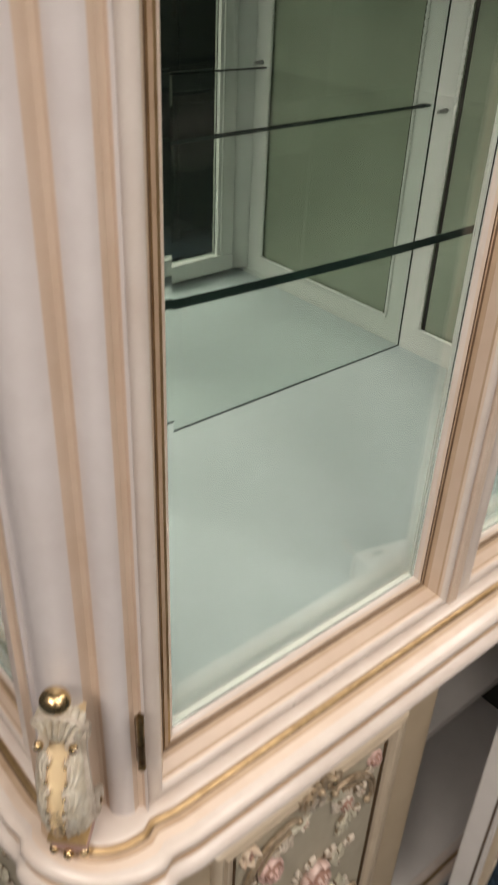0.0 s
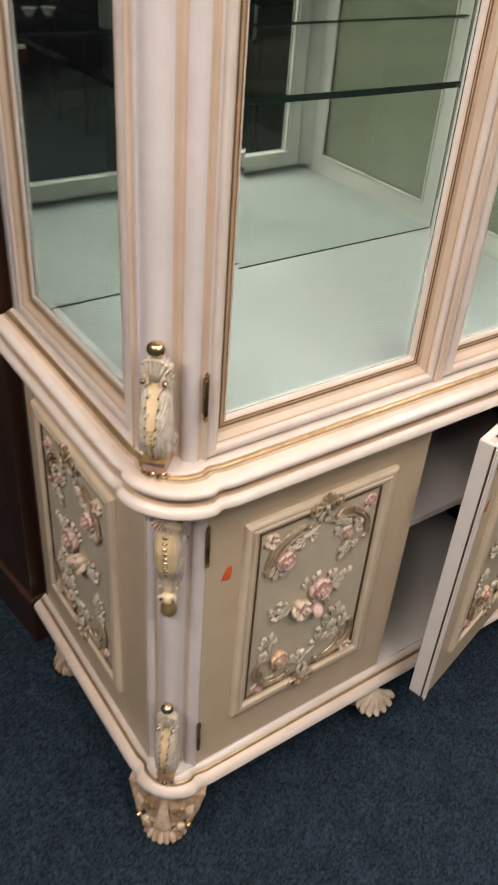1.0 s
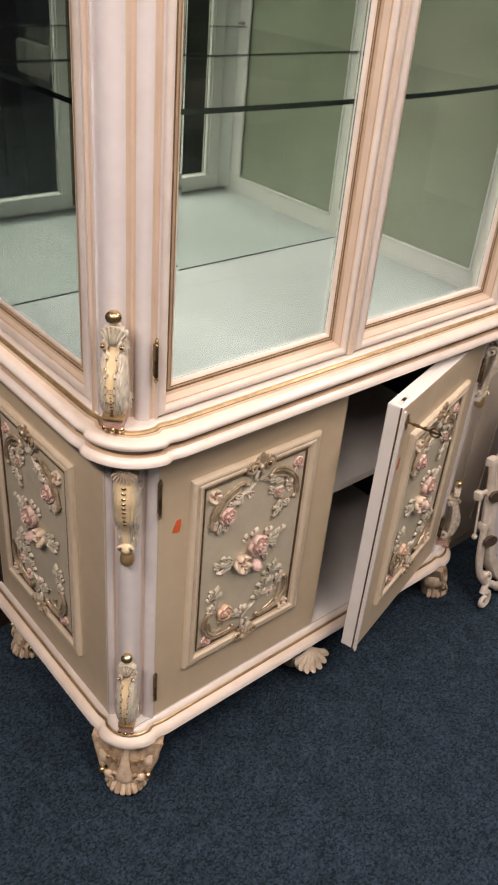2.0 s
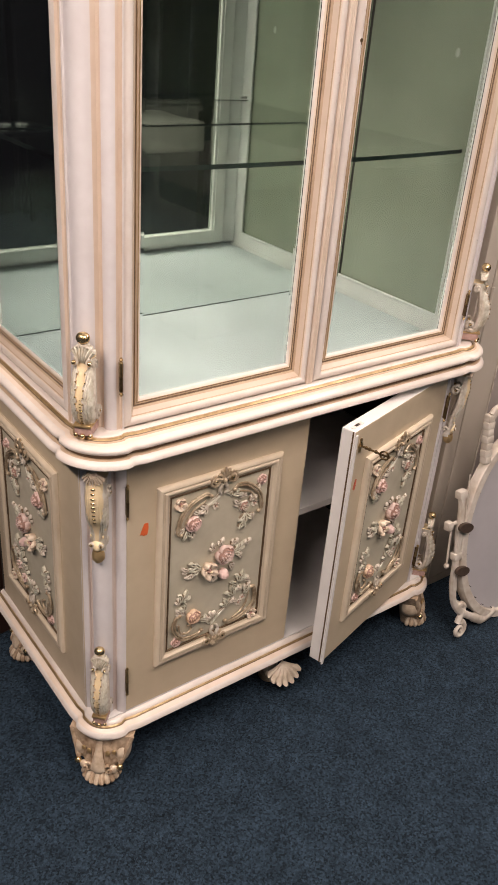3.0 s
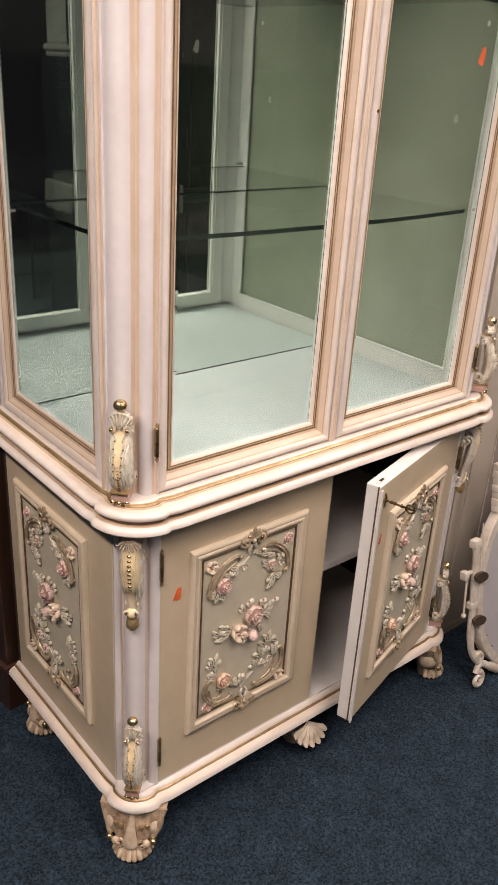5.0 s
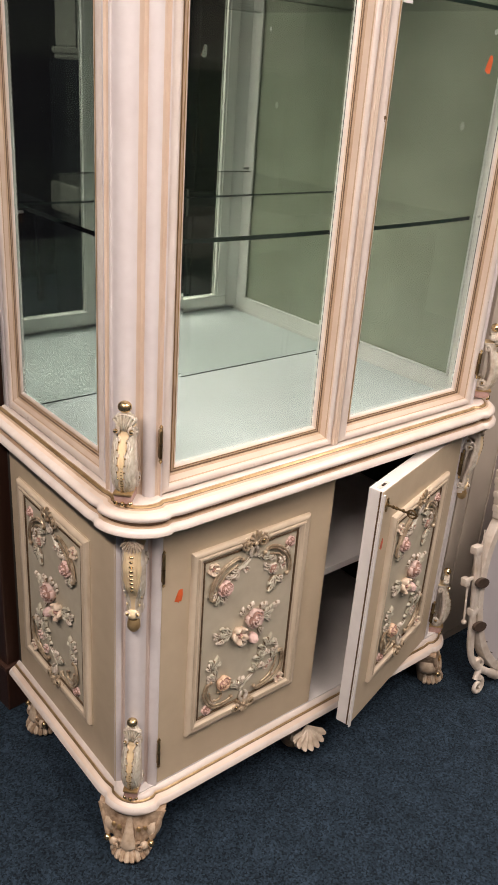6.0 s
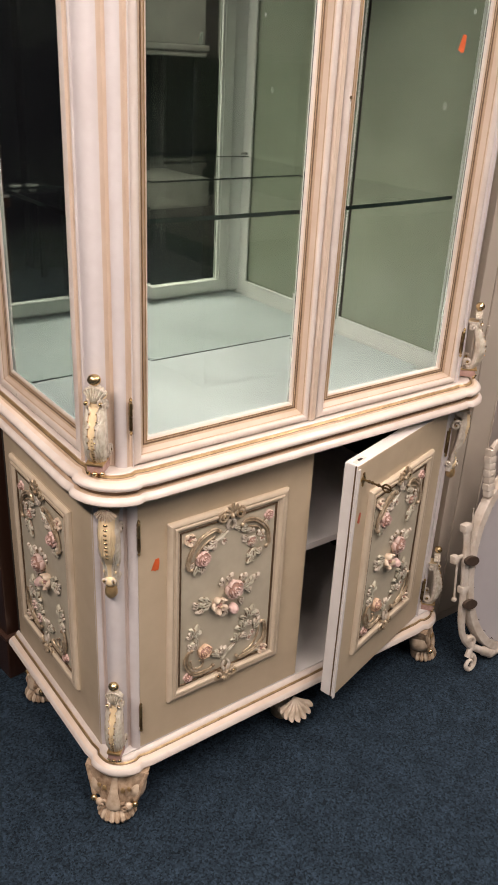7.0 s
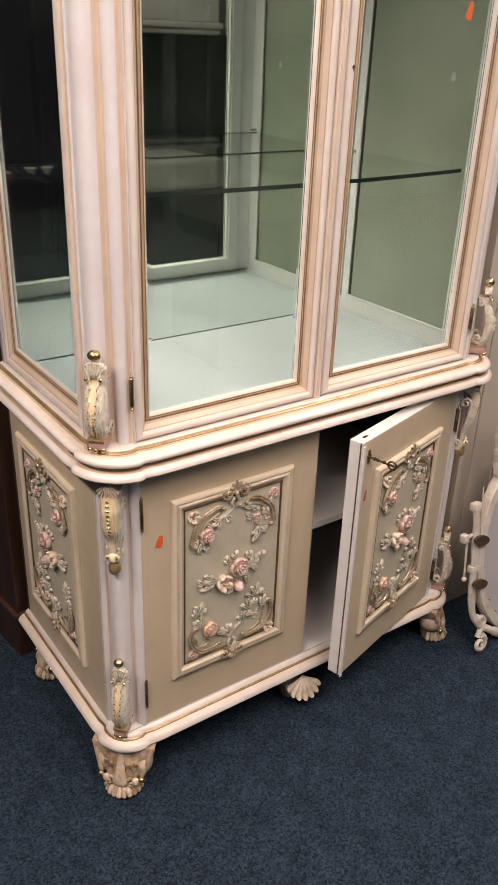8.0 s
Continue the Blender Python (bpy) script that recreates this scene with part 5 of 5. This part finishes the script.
def beige_wardrobe():
    t = thing("beige_wardrobe", (1.70, 0.42, 0), "beige lacquered wardrobe with chipped door edges", "wardrobe")
    y = 0.100
    block("carcass", (1.140, 2.30, y + 0.022, 0.72, 0.0, 2.10), BEIGE, t, "", 0.002)
    block("front_stile", (1.140, 1.190, y, y + 0.0215, 0.0, 2.10), BEIGE, t, "", 0.002)
    block("bottom_rail", (1.1905, 2.30, y + 0.001, y + 0.0215, 0.0, 0.030), BEIGE, t, "", 0.002)
    bm = box(bmesh.new(), 1.193, 1.700, y - 0.002, y + 0.020, 0.034, 2.05, 0.003)
    door = part("door", bm, BEIGE, t, "plain beige wardrobe door")
    block("door_panel", (1.291, 1.640, y - 0.006, y - 0.0021, 0.10, 1.98), BEIGE_DOOR, door, "grey-beige panel", 0.001)
    bm = bmesh.new()
    rnd = random.Random(4)
    path = [(1.2885 + rnd.uniform(-0.0008, 0.0008), y - 0.0045, 0.10 + 0.012 * k) for k in range(157)]
    tube(bm, path, [rnd.uniform(0.0012, 0.0030) for _ in path], 5)
    part("chipped_edge", bm, FRAME_WHITE, door, "chipped white edge")
    bm = bmesh.new()
    tube(bm, [(1.191, y - 0.004, 0.915), (1.191, y - 0.004, 0.985)], 0.0045, 8)
    part("hinge", bm, BEIGE, door, "painted hinge", smooth=True)


beige_wardrobe()


def vanity_mirror():
    """A carved mirror frame that leans on the wardrobe, its back to the room."""
    t = thing("vanity_mirror", Matrix.Translation((1.320, -0.108, 0)) @ pose(0, 0, 0, -8.3, 0, 0), "worn white carved mirror frame leaning, back board showing", "mirror")
    def add(name, bm, mat, label="", smooth=True):
        ob = part(name, bm, mat, t, label, smooth)
        ob.matrix_parent_inverse = Matrix.Identity(4)
        return ob
    cz, rx, rz = 0.305, 0.222, 0.285
    def oval(a, k=1.0):
        return (rx + k) * math.cos(a), cz + (rz + k) * math.sin(a)
    bm = bmesh.new()
    pts = [oval(2 * math.pi * k / 64, -0.002) for k in range(64)]
    prism(bm, pts, lambda p: ((p[0], 0.0, p[1]), (p[0], 0.008, p[1])))
    add("backing_board", bm, BACKING, "flat grey-lilac backing board", False)
    bm = bmesh.new()
    rings = []
    for k in range(97):
        a = 2 * math.pi * k / 96
        wide = 0.017 + 0.001 * math.cos(5 * a)
        ring = []
        for i, j in ((0, 0.004), (0, -0.008), (0.08, -0.011), (0.90, -0.011), (1.0, -0.007), (1.0, 0.016), (0, 0.016)):
            px, pz = oval(a, i * wide * 1.6)
            ring.append((px, j, pz))
        rings.append(ring)
    loft(bm, rings)
    add("oval_rim", bm, FRAME_WHITE, "flat worn white oval rim")
    for s in (-1, 1):
        bm = bmesh.new()
        path = smooth_path([(s * 0.205, -0.004, 0.070), (s * 0.252, -0.004, 0.130), (s * 0.262, -0.004, 0.200), (s * 0.258, -0.004, 0.300), (s * 0.256, -0.004, 0.400), (s * 0.258, -0.004, 0.470)], 5)
        tube(bm, path, [0.0105 + 0.002 * (1 + math.sin(k * 0.8)) / 2 for k in range(len(path))], 8, flat=0.8)
        box(bm, s * 0.258 - 0.016, s * 0.258 + 0.016, -0.014, 0.010, 0.460, 0.484, 0.006)
        box(bm, s * 0.259 - 0.014, s * 0.259 + 0.014, -0.013, 0.010, 0.272, 0.294, 0.005)
        add("side_post", bm, FRAME_WHITE, "carved white side post")
        bm = box(bmesh.new(), s * 0.298 - 0.010, s * 0.298 + 0.010, -0.010, 0.010, 0.376, 0.400, 0.004)
        tube(bm, [(s * 0.300, 0.0, 0.388), (s * 0.245, 0.0, 0.388)], 0.006, 8)
        add("peg", bm, FRAME_WHITE)
        bm = tube(bmesh.new(), [(s * 0.282, 0.004, 0.372), (s * 0.288, 0.004, 0.262)], 0.0032, 6)
        ball(bm, (s * 0.288, 0.004, 0.258), 0.008, u=8, v=6)
        add("rod", bm, FRAME_WHITE)
        for x, z in ((0.252, 0.376), (0.250, 0.240)):
            bm = bmesh.new()
            prism(bm, [(s * x + 0.028 * math.cos(a), z + 0.015 * math.sin(a) - 0.006 * s * math.cos(a) * -1) for a in (2 * math.pi * k / 20 for k in range(20))], lambda p: ((p[0], -0.026, p[1]), (p[0], -0.017, p[1])))
            add("clip_disc", bm, DARK_OVAL, "dark oval wooden clip", False)
        bm = tube(bmesh.new(), spiral(s * 0.222, 0.028, 0.026, 1.4, 1.2, s, -0.006), [0.0090 - 0.0003 * k for k in range(19)], 8)
        tube(bm, smooth_path([(s * 0.231, -0.006, 0.052), (s * 0.216, -0.006, 0.080), (s * 0.205, -0.006, 0.100), (s * 0.222, -0.006, 0.118)], 4), [0.0085] * 6 + [0.0075] * 6 + [0.006], 8)
        box(bm, s * 0.232 - 0.013, s * 0.232 + 0.013, -0.014, 0.010, 0.104, 0.120, 0.005)
        add("scroll_foot", bm, FRAME_WHITE, "scrolled white foot")
        bm = tube(bmesh.new(), smooth_path([(s * 0.205, -0.006, 0.075), (s * 0.160, -0.006, 0.045), (s * 0.110, -0.006, 0.018), (s * 0.060, -0.006, 0.030)], 5), [0.011] * 5 + [0.015] * 5 + [0.013] * 6, 8, flat=0.6)
        ball(bm, (s * 0.120, -0.006, 0.018), 0.015, squash=(1.3, 0.6, 0.8))
        add("apron", bm, FRAME_WHITE)
        for k in range(7):
            z = 0.540 + 0.020 * k
            add("post_step", box(bmesh.new(), s * 0.170 - 0.012 - 0.003 * (k % 2), s * 0.170 + 0.012 + 0.003 * (k % 2), -0.012, 0.010, z, z + 0.0205, 0.004), FRAME_WHITE)
        bm = bmesh.new()
        tube(bm, smooth_path([(s * 0.166, -0.004, 0.675), (s * 0.140, -0.004, 0.690), (s * 0.100, -0.004, 0.670), (s * 0.060, -0.004, 0.690), (s * 0.0, -0.004, 0.720)], 5), [0.014] * 21, 8, flat=0.7)
        add("top_rail", bm, FRAME_WHITE, "wavy white top rail")
    for k in range(28):
        a = 2 * math.pi * (k + 0.5) / 28
        px, pz = oval(a, -0.006)
        bm = tube(bmesh.new(), [(px, 0.0, pz), (px, -0.006, pz)], 0.0013, 5)
        add("nail", bm, DARK_METAL)
    bm = bmesh.new()
    rnd = random.Random(9)
    path = [(-0.246 + 0.0006 * math.sin(k), -0.014, 0.400 + 0.010 * k) for k in range(14)]
    tube(bm, path, [0.0016 + 0.0010 * (k % 2) for k in range(14)], 5)
    add("chain", bm, FRAME_WHITE, "short thin chain")


vanity_mirror()


# ---------------------------------------------------------------- across the aisle, seen in the mirror; its dimness is in the colours
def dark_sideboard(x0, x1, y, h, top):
    t = thing("dark_sideboard", ((x0 + x1) / 2, y - 0.3, 0), "dark polished wooden sideboard added across the unlit aisle", "sideboard", "dark furniture")
    block("body", (x0 + 0.02, x1 - 0.02, y - 0.52, y, 0.06, h - 0.03), UNLIT_WOOD, t, "", 0.004)
    block("top", (x0, x1, y - 0.54, y + 0.02, h - 0.0295, h), UNLIT_WOOD, t, "glossy dark top", 0.005)
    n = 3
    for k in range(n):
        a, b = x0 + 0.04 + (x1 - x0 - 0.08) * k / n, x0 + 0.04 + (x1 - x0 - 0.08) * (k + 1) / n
        d = block("door", (a + 0.004, b - 0.004, y + 0.0005, y + 0.018, 0.09, h - 0.06), UNLIT_WOOD, t, "", 0.003)
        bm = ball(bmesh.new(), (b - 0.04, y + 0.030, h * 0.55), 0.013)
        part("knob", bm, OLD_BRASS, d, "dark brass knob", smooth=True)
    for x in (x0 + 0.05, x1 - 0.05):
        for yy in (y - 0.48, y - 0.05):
            block("leg", (x - 0.025, x + 0.025, yy - 0.025, yy + 0.025, 0, 0.0595), UNLIT_WOOD, t, "", 0.004)


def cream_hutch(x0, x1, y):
    t = thing("cream_hutch", ((x0 + x1) / 2, y - 0.25, 0), "cream open hutch with moulded cornice across the aisle, coloured dim as unlit", "hutch")
    # black body, back and sides paint the unlit niche
    block("lower_body", (x0, x1, y - 0.5, y - 0.02, 0.0, 0.7595), UNLIT_WOOD, t, "", 0.004)
    block("counter", (x0 - 0.02, x1 + 0.02, y - 0.5, y + 0.01, 0.760, 0.93), UNLIT_CREAM, t, "cream counter edge", 0.02)
    block("back", (x0, x1, y - 0.5, y - 0.47, 0.9305, 1.60), UNLIT_WOOD, t, "", 0)
    block("upper_body", (x0, x1, y - 0.42, y - 0.04, 1.665, 2.2), UNLIT_CREAM, t, "cream upper cupboard", 0.01)
    block("moulding", (x0 - 0.015, x1 + 0.015, y - 0.44, y - 0.015, 1.630, 1.6645), UNLIT_CREAM, t, "", 0.01)
    block("moulding", (x0 - 0.005, x1 + 0.005, y - 0.43, y - 0.03, 1.6005, 1.6295), UNLIT_CREAM, t, "", 0.01)
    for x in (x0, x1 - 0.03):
        block("side", (x, x + 0.03, y - 0.4695, y - 0.12, 0.9305, 1.60), UNLIT_WOOD, t, "", 0.004)


cream_hutch(1.66, 2.29, -2.05)
dark_sideboard(2.40, 3.7, -2.2, 0.80, True)


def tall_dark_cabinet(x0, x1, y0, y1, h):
    t = thing("tall_dark_cabinet", ((x0 + x1) / 2, (y0 + y1) / 2, 0), "tall wooden wardrobe added across the aisle, near-black as unlit", "wardrobe", "dark furniture")
    block("body", (x0, x1, y0, y1 - 0.02, 0.08, h), UNLIT_WOOD, t, "", 0.004)
    block("plinth", (x0 + 0.01, x1 - 0.01, y0, y1 - 0.03, 0.0, 0.0795), UNLIT_WOOD, t, "", 0.002)
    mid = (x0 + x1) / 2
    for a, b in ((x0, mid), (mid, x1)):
        d = block("door", (a + 0.006, b - 0.006, y1 - 0.0195, y1, 0.10, h - 0.02), UNLIT_WOOD, t, "", 0.003)
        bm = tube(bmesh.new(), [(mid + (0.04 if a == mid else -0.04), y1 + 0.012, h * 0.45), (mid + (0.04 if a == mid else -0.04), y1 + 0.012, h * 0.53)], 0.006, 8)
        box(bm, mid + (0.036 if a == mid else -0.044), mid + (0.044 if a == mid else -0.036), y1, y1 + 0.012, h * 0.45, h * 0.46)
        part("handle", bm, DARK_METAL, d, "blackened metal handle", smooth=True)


# a made-up row that keeps the mirror's far background dark
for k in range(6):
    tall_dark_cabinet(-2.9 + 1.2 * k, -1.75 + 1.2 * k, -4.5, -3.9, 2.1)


def low_table(x, y, h):
    t = thing("dark_side_table", (x, y, 0), "small dark wooden side table added across the aisle", "table")
    block("top", (x - 0.30, x + 0.30, y - 0.25, y + 0.25, h - 0.025, h), UNLIT_WOOD, t, "", 0.006)
    for sx in (-0.26, 0.26):
        for sy in (-0.21, 0.21):
            block("leg", (x + sx - 0.02, x + sx + 0.02, y + sy - 0.02, y + sy + 0.02, 0, h - 0.0255), UNLIT_WOOD, t, "", 0.004)
    # two added white dishes give the pair of bright glints in the mirror
    for k in (-0.06, 0.06):
        bm = bmesh.new()
        loft(bm, [[(x + k + r * math.cos(a), y + 0.15 + r * math.sin(a), h + q) for a in (2 * math.pi * j / 24 for j in range(24))]
                  for r, q in ((0.022, 0.0), (0.026, 0.006), (0.046, 0.040), (0.048, 0.044), (0.044, 0.043), (0.022, 0.010))], True, True)
        tagged(part("white_dish", bm, CHINA, None, "", smooth=True), "small white china dish standing in for a bright glint", "dish", "china dishes")


low_table(1.62, -3.45, 0.70)
